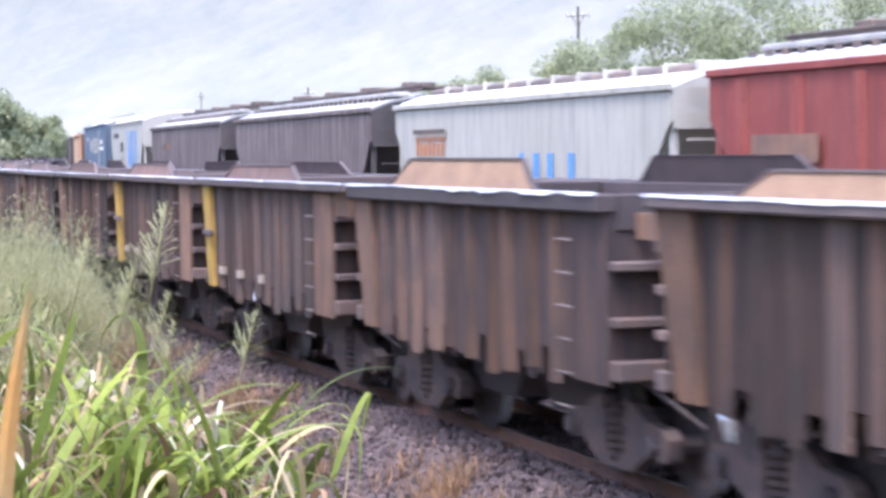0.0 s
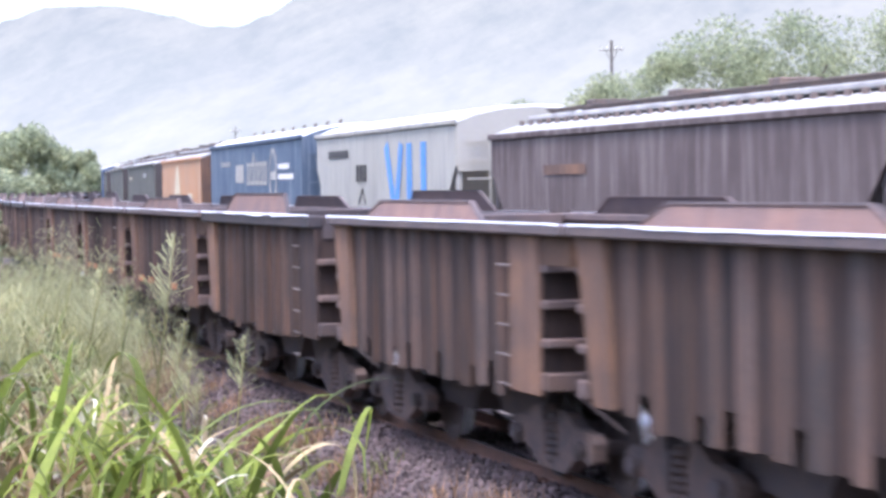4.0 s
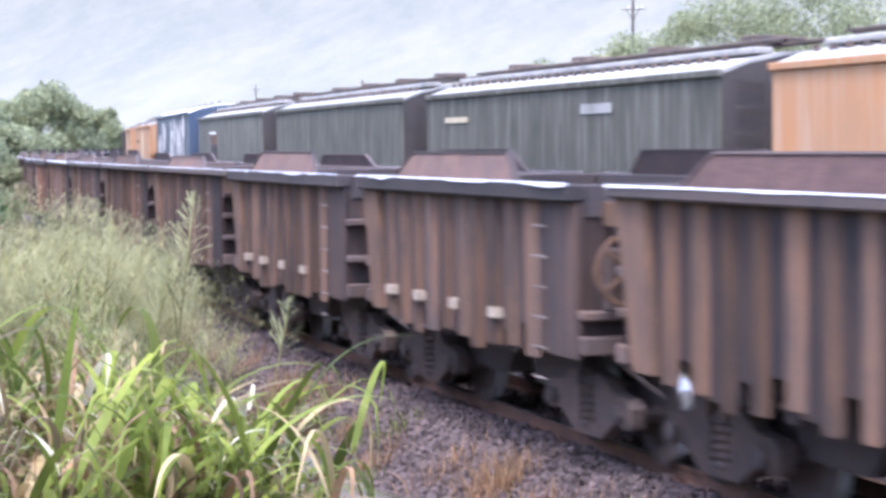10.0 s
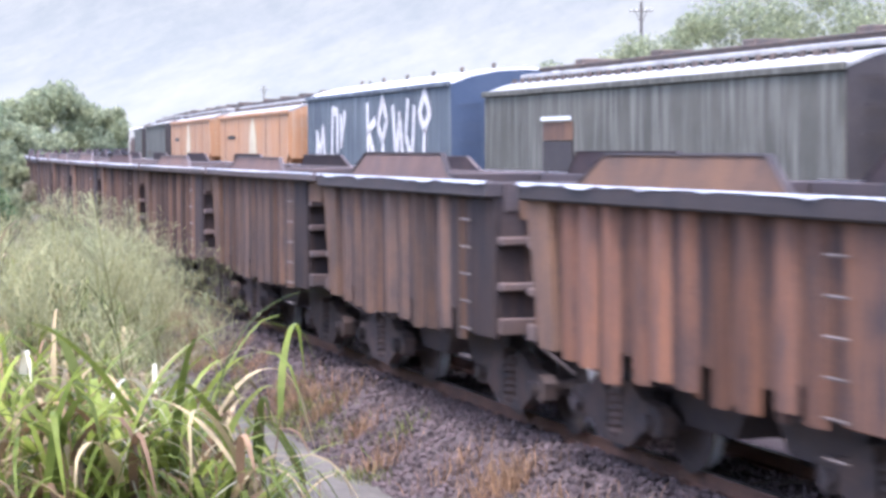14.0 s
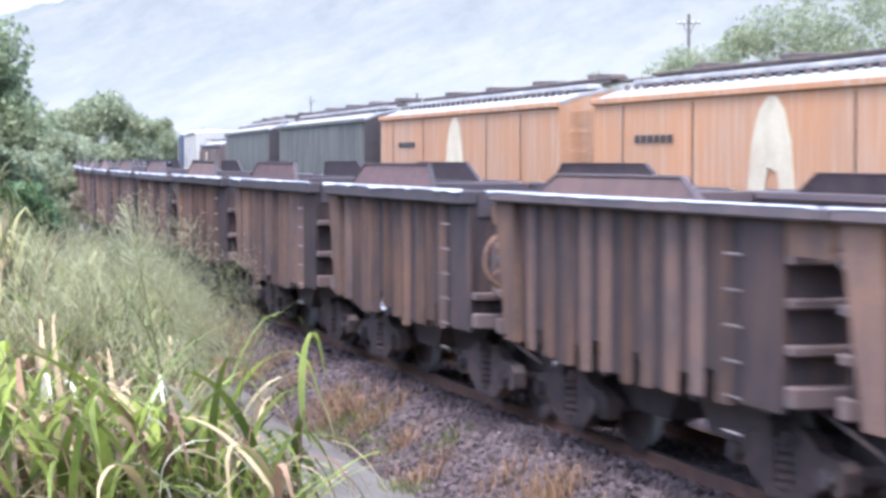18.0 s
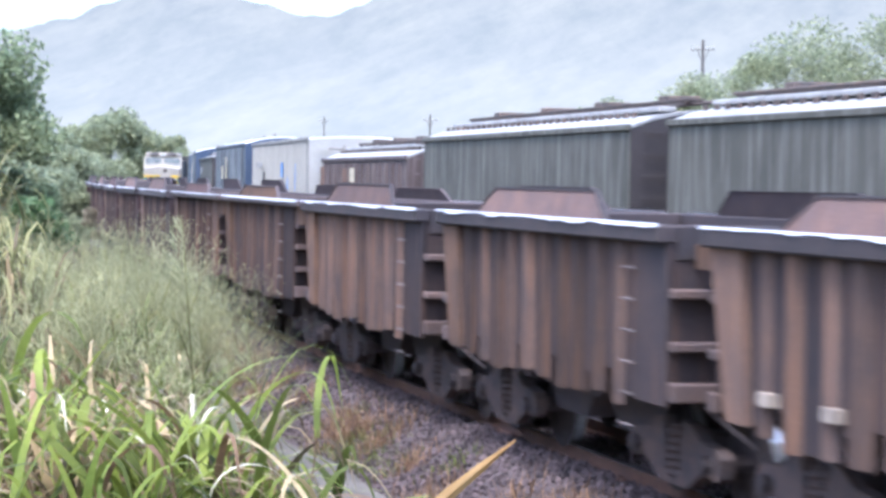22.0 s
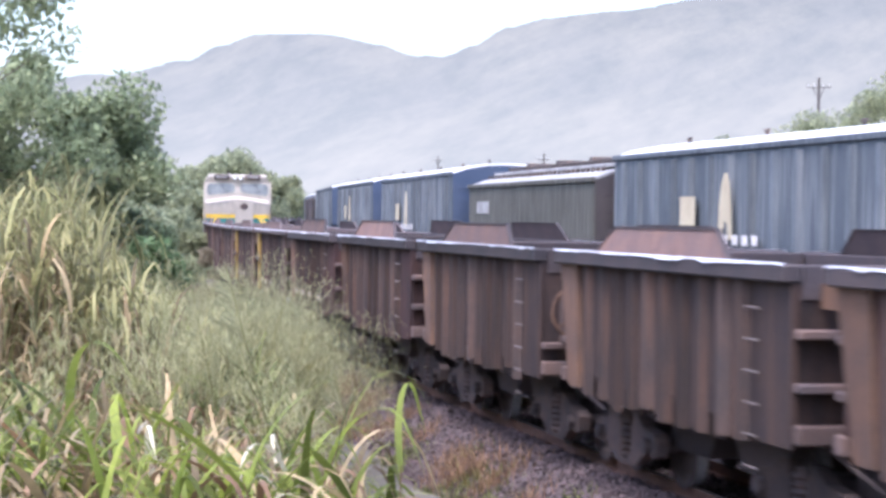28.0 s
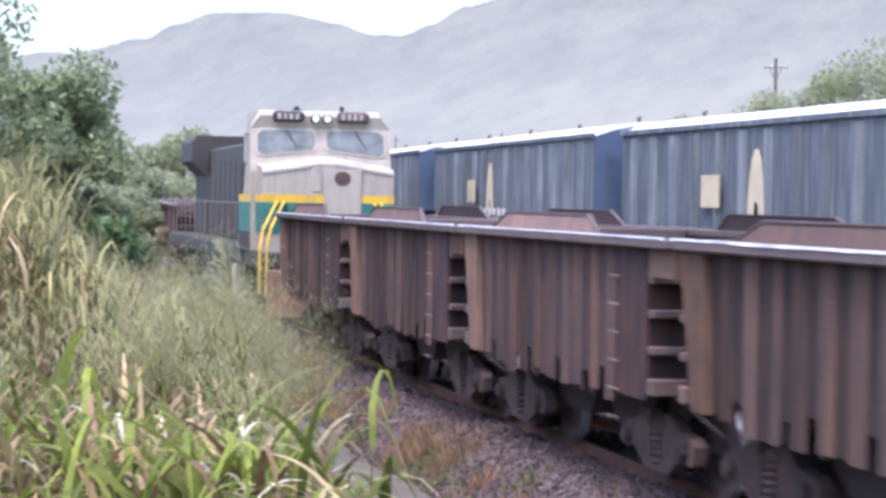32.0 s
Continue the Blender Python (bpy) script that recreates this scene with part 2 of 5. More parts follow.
PALE = material("pale_grass_blade", (.235, .215, .083), .55, second=(.115, .115, .043), scale=1.2, island=1, spread=.72, bump=0, leafy=.38, spec=.2)
CANE = material("yellowed_cane_leaf", (.33, .3, .139), .5, second=(.175, .175, .072), scale=1.2, island=1, spread=.65, bump=0, leafy=.45, spec=.2)
STRAW = material("dry_straw_blade", (.32, .25, .139), .5, second=(.17, .12, .059), scale=1.4, island=1, spread=.65, bump=0, leafy=.25, spec=.2)
# Dried near-white leaves, which also paint in the glossy reflections on the grass.
BLEACHED = material("bleached_grass_leaf", (.6, .56, .43), .4, second=(.4, .34, .22), scale=2.0, island=1, spread=.4, bump=0, leafy=.25)
RUSTWEED = material("dry_rusty_weed", (.25, .145, .081), .7, second=(.18, .115, .069), scale=2, island=1, spread=.4, bump=0, leafy=.2)
DRYLEAF = material("orange_brown_dry_leaf", (.34, .17, .045), .6, second=(.3, .19, .075), scale=5, stretch=(6, 6, 1), spread=.1, bump=.05, leafy=.3)
SEED = material("feathery_seed_head", (.39, .37, .204), .8, second=(.31, .305, .155), scale=2, island=1, spread=.35, bump=0, leafy=.5)
# Leaf colours paled well beyond real foliage: distance haze is painted into them.
LEAF = material("tree_leaf", (.29, .32, .179), .85, second=(.2, .24, .132), scale=.5, island=1, spread=.45, bump=0, leafy=.55)
HAZELEAF = material("light_tree_leaf", (.32, .335, .204), .95, second=(.25, .275, .169), scale=.5, island=1, spread=.38, bump=0, leafy=.55)
SCRUB = material("dry_grey_brown_scrub", (.22, .185, .125), .9, second=(.14, .115, .075), scale=1.0, island=1, spread=.5, bump=0, leafy=.3)
LEAFGREEN = material("broad_green_shrub_leaf", (.115, .175, .07), .6, second=(.075, .12, .05), scale=1.0, island=1, spread=.45, bump=0, leafy=.35)
BARK = material("grey_bark", (.15, .12, .1), .9, second=(.09, .075, .06), scale=6, bump=.5)
POLEWOOD = material("weathered_pole", (.085, .075, .07), .9, second=(.11, .095, .09), scale=4)


def hill_material():
    """Far hills, a glowing plain backdrop with bright haze painted in: whiter towards the valley, with faint spurs,
    woods and clearings.
    """
    m = bpy.data.materials.new("hazy_hillside")
    m.use_nodes = True
    n, l = m.node_tree.nodes, m.node_tree.links
    n.remove(n["Principled BSDF"])
    co = n.new("ShaderNodeTexCoord")

    def layer(scale, turn, size, detail, rough, lo, hi):
        mp = n.new("ShaderNodeMapping")
        mp.vector_type = "TEXTURE"
        mp.inputs["Scale"].default_value, mp.inputs["Rotation"].default_value = scale, turn
        a = n.new("ShaderNodeTexNoise")
        a.inputs["Scale"].default_value, a.inputs["Detail"].default_value, a.inputs["Roughness"].default_value = size, detail, rough
        r = n.new("ShaderNodeMapRange")
        r.inputs["From Min"].default_value, r.inputs["From Max"].default_value = lo, hi
        l.new(co.outputs["Object"], mp.inputs[0])
        l.new(mp.outputs[0], a.inputs["Vector"])
        l.new(a.outputs["Fac"], r.inputs["Value"])
        return r.outputs["Result"]
    broad = layer((280, 900, 150), (0, -.5, 0), 1.0, 4, .55, .36, .66)
    bands = layer((190, 900, 48), (0, -.42, 0), 1.0, 7, .7, .42, .7)
    patches = layer((46, 900, 30), (0, -.55, 0), 1.0, 7, .7, .4, .62)
    fine = layer((16, 300, 11), (0, -.3, 0), 1.0, 8, .75, .38, .64)
    sep = n.new("ShaderNodeSeparateXYZ")
    l.new(co.outputs["Object"], sep.inputs[0])
    # The painted haze thins with height.
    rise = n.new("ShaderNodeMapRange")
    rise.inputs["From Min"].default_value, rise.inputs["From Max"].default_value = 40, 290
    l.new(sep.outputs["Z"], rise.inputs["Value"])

    def blend(fac, a, b):
        x = n.new("ShaderNodeMix")
        x.data_type = "RGBA"
        for key, v in (("A", a), ("B", b)):
            if isinstance(v, tuple):
                x.inputs[key].default_value = (*v, 1)
            else:
                l.new(v, x.inputs[key])
        l.new(fac, x.inputs["Factor"])
        return x.outputs["Result"]
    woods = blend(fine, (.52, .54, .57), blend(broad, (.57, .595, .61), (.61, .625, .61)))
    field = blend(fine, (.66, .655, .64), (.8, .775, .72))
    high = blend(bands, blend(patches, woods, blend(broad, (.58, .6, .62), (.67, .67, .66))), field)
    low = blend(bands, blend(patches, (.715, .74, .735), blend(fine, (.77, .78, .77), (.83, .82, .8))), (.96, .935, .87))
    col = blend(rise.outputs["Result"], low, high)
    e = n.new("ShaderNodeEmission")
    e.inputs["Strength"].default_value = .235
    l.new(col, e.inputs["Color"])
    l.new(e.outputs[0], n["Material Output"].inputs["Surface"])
    return m


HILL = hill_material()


# ---------------------------------------------------------------- mesh helpers
def part(name, bm, mat, parent=None, label=""):
    me = bpy.data.meshes.new(name)
    if isinstance(bm, tuple):
        me.from_pydata([tuple(v) for v in bm[0]], [], [tuple(f) for f in bm[1]])
    else:
        bm.normal_update()
        bm.to_mesh(me)
        bm.free()
    me.materials.append(mat)
    ob = new(name, me)
    ob.parent = parent
    if label:
        ob["label"] = label
    return ob


def same(ob, parent, m, name=None):
    """Another object on the mesh of ob."""
    o = new(name or ob.name.split(".")[0], ob.data)
    o.parent = parent
    o.matrix_basis = m
    if "label" in ob:
        o["label"] = ob["label"]
    return o


def thing(name, label, category, group="", kind=""):
    return tagged(new(name), label, category, group, kind)


def box(bm, x0, x1, y0, y1, z0, z1, bevel=0.0):
    vs = [bm.verts.new((x, y, z)) for x in (x0, x1) for y in (y0, y1) for z in (z0, z1)]
    fs = [bm.faces.new([vs[i] for i in q]) for q in ((0, 1, 3, 2), (4, 6, 7, 5), (0, 4, 5, 1), (2, 3, 7, 6), (0, 2, 6, 4), (1, 5, 7, 3))]
    if bevel:
        bmesh.ops.bevel(bm, geom=list({e for f in fs for e in f.edges}), offset=bevel, segments=1, affect="EDGES")
    return bm


def boxm(x0, x1, y0, y1, z0, z1, bevel=0.0):
    return box(bmesh.new(), x0, x1, y0, y1, z0, z1, bevel)


def prism(bm, outline, depth, place):
    """A flat outline (u, v) given depth; place(u, v, w) puts it in space."""
    a = [bm.verts.new(place(u, v, 0)) for u, v in outline]
    b = [bm.verts.new(place(u, v, depth)) for u, v in outline]
    k = len(a)
    bm.faces.new(a[::-1])
    bm.faces.new(b)
    for i in range(k):
        bm.faces.new((a[i], a[(i + 1) % k], b[(i + 1) % k], b[i]))
    bmesh.ops.recalc_face_normals(bm, faces=bm.faces[:])
    return bm


def rod(bm, p, q, r0, r1=None, n=8):
    p, q = Vector(p), Vector(q)
    r1 = r0 if r1 is None else r1
    m = (q - p).to_track_quat("Z", "Y").to_matrix()
    rings = [[bm.verts.new(c + m @ Vector((r * math.cos(2 * math.pi * i / n), r * math.sin(2 * math.pi * i / n), 0))) for i in range(n)]
             for c, r in ((p, r0), (q, r1))]
    for i in range(n):
        bm.faces.new((rings[0][i], rings[0][(i + 1) % n], rings[1][(i + 1) % n], rings[1][i]))
    bm.faces.new(rings[0][::-1])
    bm.faces.new(rings[1])
    return bm


def lathe(bm, profile, n, axis="Y"):
    """Turn (radius, along) points about an axis."""
    rings = []
    for r, a in profile:
        ring = []
        for i in range(n):
            c, s = math.cos(2 * math.pi * i / n), math.sin(2 * math.pi * i / n)
            ring.append(bm.verts.new((r * c, a, r * s) if axis == "Y" else (a, r * c, r * s)))
        rings.append(ring)
    for p, q in zip(rings, rings[1:]):
        for i in range(n):
            bm.faces.new((p[i], p[(i + 1) % n], q[(i + 1) % n], q[i]))
    bm.faces.new(rings[0])
    bm.faces.new(rings[-1][::-1])
    bmesh.ops.recalc_face_normals(bm, faces=bm.faces[:])
    return bm


# ---------------------------------------------------------------- ground, ballast, path, rails
def ground():
    line = [-4000, -1500, -600, -300, -160, -100, -70, -50] + [-40 + 2 * i for i in range(10)] + [-20 + i for i in range(41)] + [22 + 2 * i for i in range(10)] + [45, 60, 90, 140, 220, 400, 900, 2000, 4000]
    rows = [-4000, -1500, -500, -200, -80, -40, -20, -10] + [-6 + i for i in range(60)] + [56 + 3 * i for i in range(30)] + [150, 170, 200, 240, 300, 400, 600, 1000, 2000, 4500]
    vs, fs = [], []
    for y in rows:
        for x in line:
            z = ground_z(x, y) + .12 * noise.noise(Vector((x * .3, y * .3, 0))) * (1 if abs(x) < 100 else 0)
            if -3.4 < lat_of(x, y) < 12:
                z = min(z, -.72)
            vs.append((x, y, z - .06))
    k = len(line)
    for j in range(len(rows) - 1):
        for i in range(k - 1):
            fs.append((j * k + i, j * k + i + 1, (j + 1) * k + i + 1, (j + 1) * k + i))
    tagged(part("ground", (vs, fs), SOIL), "earth bank and flat ground with leaf litter beside the railway", "ground", kind="structure")


def strip(name, profile, mat, s0=-40, s1=330, step=2.0, wave=0.0):
    vs, fs = [], []
    k, j = len(profile), 0
    s = s0
    while s <= s1:
        for lat, z in profile:
            w = wave * noise.noise(Vector((s * .35, lat * 2, 3)))
            x, y, _ = along(s, lat + w)
            vs.append((x, y, z + w * .15))
        if j:
            for i in range(k - 1):
                fs.append(((j - 1) * k + i, j * k + i, j * k + i + 1, (j - 1) * k + i + 1))
        s += step
        j += 1
    return part(name, (vs, [f[::-1] for f in fs]), mat)


def rail(lat):
    prof = [(-.06, -.16), (-.06, -.145), (-.01, -.125), (-.01, -.04), (-.034, -.03), (-.034, 0), (.034, 0), (.034, -.03), (.01, -.04), (.01, -.125), (.06, -.145), (.06, -.16)]
    ob = strip("rail", [(lat + a, b) for a, b in prof], RAILSTEEL, step=3.0)
    tagged(ob, "rusty steel running rail on sleepers", "rail", "rails of the two tracks")
    top = strip("rail_head", [(lat - .03, .003), (lat + .03, .003)], RAILTOP, step=3.0)
    top.parent = ob
    return ob


def sleepers(lat):
    base = boxm(-1.0, 1.0, -.11, .11, -.3, -.165, .015)
    first = None
    holder = thing("sleeper_row", "weathered sleepers half sunk in the ballast", "sleepers", kind="structure")
    s = 0.0
    while s < 100:
        x, y, h = along(s, lat)
        if first is None:
            first = part("sleeper", base, SLEEPER, holder)
            first.matrix_basis = pose(x, y, 0, 0, 0, math.degrees(-h))
        else:
            same(first, holder, pose(x, y, 0, 0, 0, math.degrees(-h)))
        s += .68


def stones():
    """Loose ballast on the shoulder, each stone a small rough solid."""
    rng = np.random.default_rng(5)
    cnt = 24000
    s = 8 + 60 * rng.random(cnt) ** 1.6
    lat = np.where(rng.random(cnt) < .8, rng.uniform(-2.25, -.62, cnt), rng.uniform(-.5, .5, cnt))
    ico = np.array([(1, 0, -.7), (-.5, .87, -.7), (-.5, -.87, -.7), (-1, 0, .6), (.5, .87, .6), (.5, -.87, .6)])
    tri = [(0, 2, 1), (3, 4, 5), (0, 1, 4), (0, 4, 5), (1, 2, 3), (1, 3, 4), (2, 0, 5), (2, 5, 3)]
    vs, fs = [], []
    for a, b in zip(s, lat):
        x, y, _ = along(a, b)
        z = bed_z(b)
        r = rng.uniform(.02, .05)
        rot = np.array(Euler(rng.uniform(0, 6.3, 3)).to_matrix())
        k = len(vs)
        vs.extend((ico * rng.uniform(.7, 1.2, (6, 3)) * r) @ rot.T + (x, y, z + r * .4))
        fs.extend((k + i, k + j, k + l) for i, j, l in tri)
    tagged(part("ballast_stones", (vs, fs), STONE), "loose purplish grey ballast stones along the track", "ballast", kind="stuff")


BEDLINE = [(-2.9, -.78), (-2.05, -.7), (-1.2, -.2), (-1.0, -.145), (-.62, -.15), (-.5, -.19), (.6, -.18), (1.2, -.25), (2.0, -.5), (3.3, -.5), (4.1, -.25), (APART - .6, -.18), (APART + .6, -.18), (APART + 1.2, -.25), (APART + 2.6, -.78)]


def bed_z(lat):
    for (a, za), (b, zb) in zip(BEDLINE, BEDLINE[1:]):
        if a <= lat <= b:
            return za + (zb - za) * (lat - a) / (b - a)
    return -.74


ground()
tagged(strip("ballast_bed", BEDLINE, BED, wave=.12, step=1.0), "raised bed of crushed purplish stone under the tracks", "ballast", kind="structure")
tagged(strip("dirt_path", [(-4.3, -.74), (-3.9, -.67), (-3.3, -.64), (-2.5, -.65), (-2.0, -.75)], PATH, step=.35, wave=.42), "grey dusty dirt path along the foot of the bank", "path", kind="structure")
NEARRAIL = rail(-.535)
for lat in (.535, APART - .535, APART + .535):
    rail(lat)
sleepers(0)


def rail_clips(lat, holder):
    """Spring clips that hold the rail's foot, one at each sleeper."""
    bm = boxm(-.13, -.05, -.05, .05, -.16, -.125, .008)
    rod(bm, (-.06, -.05, -.12), (-.12, -.03, -.09), .011, n=6)
    rod(bm, (-.12, -.03, -.09), (-.12, .04, -.09), .011, n=6)
    rod(bm, (-.12, .04, -.09), (-.05, .05, -.125), .011, n=6)
    first = part("rail_clip", bm, RAILSTEEL, holder)
    for k in range(12, 90):
        x, y, h = along(.68 * k, lat)
        m = pose(x, y, 0, 0, 0, math.degrees(-h))
        if k == 12:
            first.matrix_basis = m
        else:
            same(first, holder, m)


rail_clips(-.535, NEARRAIL)
stones()


# ---------------------------------------------------------------- running gear
def wheel_mesh():
    bm = lathe(bmesh.new(), [(.1, .03), (.12, .07), (.3, .02), (.36, .065), (.425, .065), (.43, -.04), (.46, -.065), (.36, -.065), (.3, -.03), (.1, -.03)], 22)
    for f in bm.faces:
        r = [math.hypot(v.co.x, v.co.z) for v in f.verts]
        if min(r) > .4:
            f.material_index = 1
    return bm


def bogie(parent, x):
    """A two-axle freight bogie: bolster, side frames with axle boxes, springs, wheels."""
    bg = part("bogie", boxm(-.16, .16, -.8, .8, .38, .62, .03), GRIME, parent)
    bg.matrix_basis = pose(x, 0, 0)
    prof = [(-1.0, .34), (-1.02, .5), (-.94, .57), (-.62, .6), (-.4, .72), (-.22, .74), (-.22, .62), (-.17, .58), (-.17, .26), (.17, .26), (.17, .58), (.22, .62), (.22, .74), (.4, .72), (.62, .6), (.94, .57), (1.02, .5), (1.0, .34), (.92, .3), (.68, .34), (.52, .27), (.34, .16), (-.34, .16), (-.52, .27), (-.68, .34), (-.92, .3)]
    for sgn in (-1, 1):
        part("side_frame", prism(bmesh.new(), prof, .14, lambda u, v, w, q=sgn: (u, q * (.86 + w), v)), GEAR, bg)
        coil = [(.06, .2)] + [(.1 if j % 2 else .065, .22 + .035 * j) for j in range(13)] + [(.06, .68)]
        sp = part("spring", lathe(bmesh.new(), coil, 10, "X"), GEAR, bg)
        sp.matrix_basis = pose(0, sgn * .95, 0, 0, -90, 0)
    for ax in (-.8, .8):
        for sgn in (-1, 1):
            w = part("wheel", wheel_mesh(), GRIME, bg, "dark wheel with polished tread")
            w.data.materials.append(TREAD)
            w.matrix_basis = pose(ax, sgn * .56, .43)
        axle = bmesh.new()
        rod(axle, (ax, -1.08, .43), (ax, 1.08, .43), .08, n=8)
        part("axle", axle, GRIME, bg)
    return bg


def coupler(parent, x, sgn):
    bm = boxm(0, .3, -.07, .07, .62, .78, .02)
    box(bm, .26, .42, -.15, .15, .58, .84, .04)
    c = part("coupler", bm, GEAR, parent)
    c.matrix_basis = pose(x, 0, 0) if sgn > 0 else pose(x, 0, 0, 0, 0, 180)


# ---------------------------------------------------------------- ore gondola
PITCH, LONG, HALF, TOP = 7.452, 6.66, 1.5, 2.45
SLANT = .36


def gondola(seed, deep=False, tall=False, wheel=False, post=None, marks=None, markmat=None, board=None, body=None):
    """An ore car: x forward, its trailing end at x = 0; ribbed sides, end posts, leaning side boards. deep: heavy top chord, tall boards, strong ribs."""
    body, ribbing, colour = body
    what = " with a hand brake wheel" if wheel else " with yellow corner posts" if post else " with small reflector plates" if marks else " with tall leaning top boards" if tall else " with low leaning top boards"
    g = thing("ore_gondola", colour + " ribbed steel ore gondola" + what, "railway wagon", "cars of the ore train")
    chord, bulge, rim = (.155, .07, RIMDARK) if deep else (.1, .045, RIM)
    hgt = .28 if tall else .2
    rng = random.Random(seed)
    xs = [1.0 + .505 * i + rng.uniform(-.05, .05) for i in range(10)]
    last = LONG if deep else PITCH - .08
    for sgn in (-1, 1):
        y0 = sgn * (HALF - .1)
        # one sheet with a stepped lower edge; on the far side the ribs are pressed into it
        low = [(SLANT, .98)]
        for i, x in enumerate(xs[:-1]):
            lo, cut = (.9, .86, .88, .85)[i % 4], (1.12, 0, 1.06, 1.14, 0)[i % 5]
            low += [(x, low[-1][1]), (x + .01, lo)]
            if cut:
                low += [(x + .13, lo), (x + .14, cut), (x + .37, cut), (x + .38, lo)]
        low += [(xs[-1], low[-1][1]), (xs[-1] + .01, .97), (LONG, .97)]
        part("side_sheet", prism(bmesh.new(), [(0, TOP - chord)] + low + [(LONG, TOP - chord)], .02, lambda u, v, w, s2=sgn, yy=y0: (u, yy + s2 * w, v)), body, g)
        for i, x in enumerate(xs):
            w, low1 = rng.uniform(.09, .15), (.93, .88, .84, .88)[i % 4] + rng.uniform(-.04, .03)
            out = bulge * rng.uniform(.75, 1.2)
            o = [(x - w, 0), (x - w + .05, out), (x + w - .07, out), (x + w, 0)]
            if sgn < 0:
                part("rib", prism(bmesh.new(), o, TOP - chord - low1, lambda u, v, q, lo=low1, s2=sgn, yy=y0: (u, yy + s2 * (.02 + v), lo + q)), ribbing, g)
        slab = [(SLANT + .02, .96), (.02, TOP - chord), (.46 if post else .6, TOP - chord), (.62 if post else .72, .96)]
        part("corner_post", prism(bmesh.new(), slab, .07, lambda u, v, w, s2=sgn, yy=y0: (u, yy + s2 * (.02 + w), v)), post or RUSTPLATE, g, "yellow painted corner post" if post else "orange rusty corner plate")
        part("end_plate", boxm(LONG - .74, LONG, min(y0 + sgn * .02, y0 + sgn * .07), max(y0 + sgn * .02, y0 + sgn * .07), .93, TOP - chord, .012), body if deep or seed % 2 else RUSTPLATE, g)
        if sgn < 0:
            rg = bmesh.new()
            rod(rg, (LONG - .86, -(HALF + .03), 0), (LONG - .56, -(HALF + .03), 0), .012, n=6)
            rg = part("rung", rg, RUNG, g, "worn grab iron")
            rg.matrix_basis = pose(0, 0, .72)
            for k in range(1, 6):
                same(rg, g, pose(0, 0, .72 + .27 * k))
        part("top_chord", boxm(-.03, last + .02, min(sgn * (HALF - .12), sgn * (HALF + .06)), max(sgn * (HALF - .12), sgn * (HALF + .06)), TOP - chord, TOP, .02), rim, g)
        lip, wear = [(-.025, .03)], .02
        for k in range(1, 40):
            wear = rng.choice((.003, .003, .02, .04, .07)) if deep and rng.random() < .45 else max(.006, wear + rng.uniform(-.012, .012))
            lip.append((-.025 + (last + .025) * k / 40, wear))
        lip.append((last, .03))
        lip = [(a, -v * .4) for a, v in lip] + [(last, .012), (-.025, .012)]
        part("worn_lip", prism(bmesh.new(), lip, .012, lambda u, v, w, s2=sgn: (u, s2 * (HALF + .05 - v * .7 + w), TOP + v)), WORN, g, "shiny worn top lip")
        lean = [(1.1, 0), (1.6, hgt), (4.62, hgt), (5.1, 0)]
        bm = prism(bmesh.new(), lean, .025, lambda u, v, w, s2=sgn: (u, s2 * (HALF - .1 - v * .25 + w), TOP + v - .01))
        # The far-side board takes a darker tone.
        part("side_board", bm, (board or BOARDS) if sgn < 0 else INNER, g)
        eo = lean + [(a, z - .018) for a, z in lean[::-1]]
        part("board_edge", prism(bmesh.new(), eo, .05, lambda u, v, w, s2=sgn: (u, s2 * (HALF - .112 - v * .25 + w), TOP + v)), rim, g)
    for x, name in ((.02, "rear_wall"), (LONG - .06, "front_wall")):
        part(name, boxm(x, x + .04, -(HALF - .1), HALF - .1, 1.05, TOP - .05), body, g)
        sgn = 1 if x > 1 else -1
        for k, z in enumerate((.98, 1.28) if wheel and sgn > 0 else (.98, 1.4, 1.84) if deep else (.98, 1.36, 1.7, 2.02)):
            e0 = x + .04 if sgn > 0 else x - .11
            part("end_beam", boxm(e0, e0 + .16, -(HALF - .06), HALF - .06, z, z + (.16 if k == 0 else .08), .015), BEAM, g)
        e0 = last - .14 if sgn > 0 else -.02
        part("end_chord", boxm(e0, e0 + .14, -(HALF - .125), HALF - .125, TOP - .3, TOP - .004, .015), rim, g)
    for sgn in (-1, 1):
        yy = sorted((sgn * (HALF - .36), sgn * (HALF - .29))) if deep else sorted((sgn * (HALF - .13), sgn * (HALF - .06)))
        part("end_gusset", prism(bmesh.new(), [(LONG, TOP - chord), (LONG, TOP - .36), (PITCH - .1, TOP - .36), (PITCH - .1, TOP - chord)], .07, lambda u, v, w, y=yy[0]: (u, y + w, v)), RUSTPLATE, g, "rusty plate over the end recess")
    part("floor_plate", boxm(.05, LONG - .05, -(HALF - .42), HALF - .42, .98, 1.04), GRIME, g)
    part("centre_sill", boxm(-.1, LONG + .1, -.2, .2, .66, .97, .02), GRIME, g)
    # Dark boxes added under the floor to block the bright ground behind.
    for x in (LONG / 2 - .95, LONG / 2 + .95):
        bm = prism(bmesh.new(), [(-.9, .98), (.9, .98), (.5, .42), (-.5, .42)], 1.5, lambda u, v, w, xx=x: (xx + u, -.75 + w, v))
        part("drop_door", bm, GRIME, g)
    for x in (.06, LONG - .3):
        part("end_sill", boxm(x, x + .24, -.42, .42, .72, .975, .015), GRIME, g)
    # slope of the load, kept under the lip
    nx, ny = 14, 7
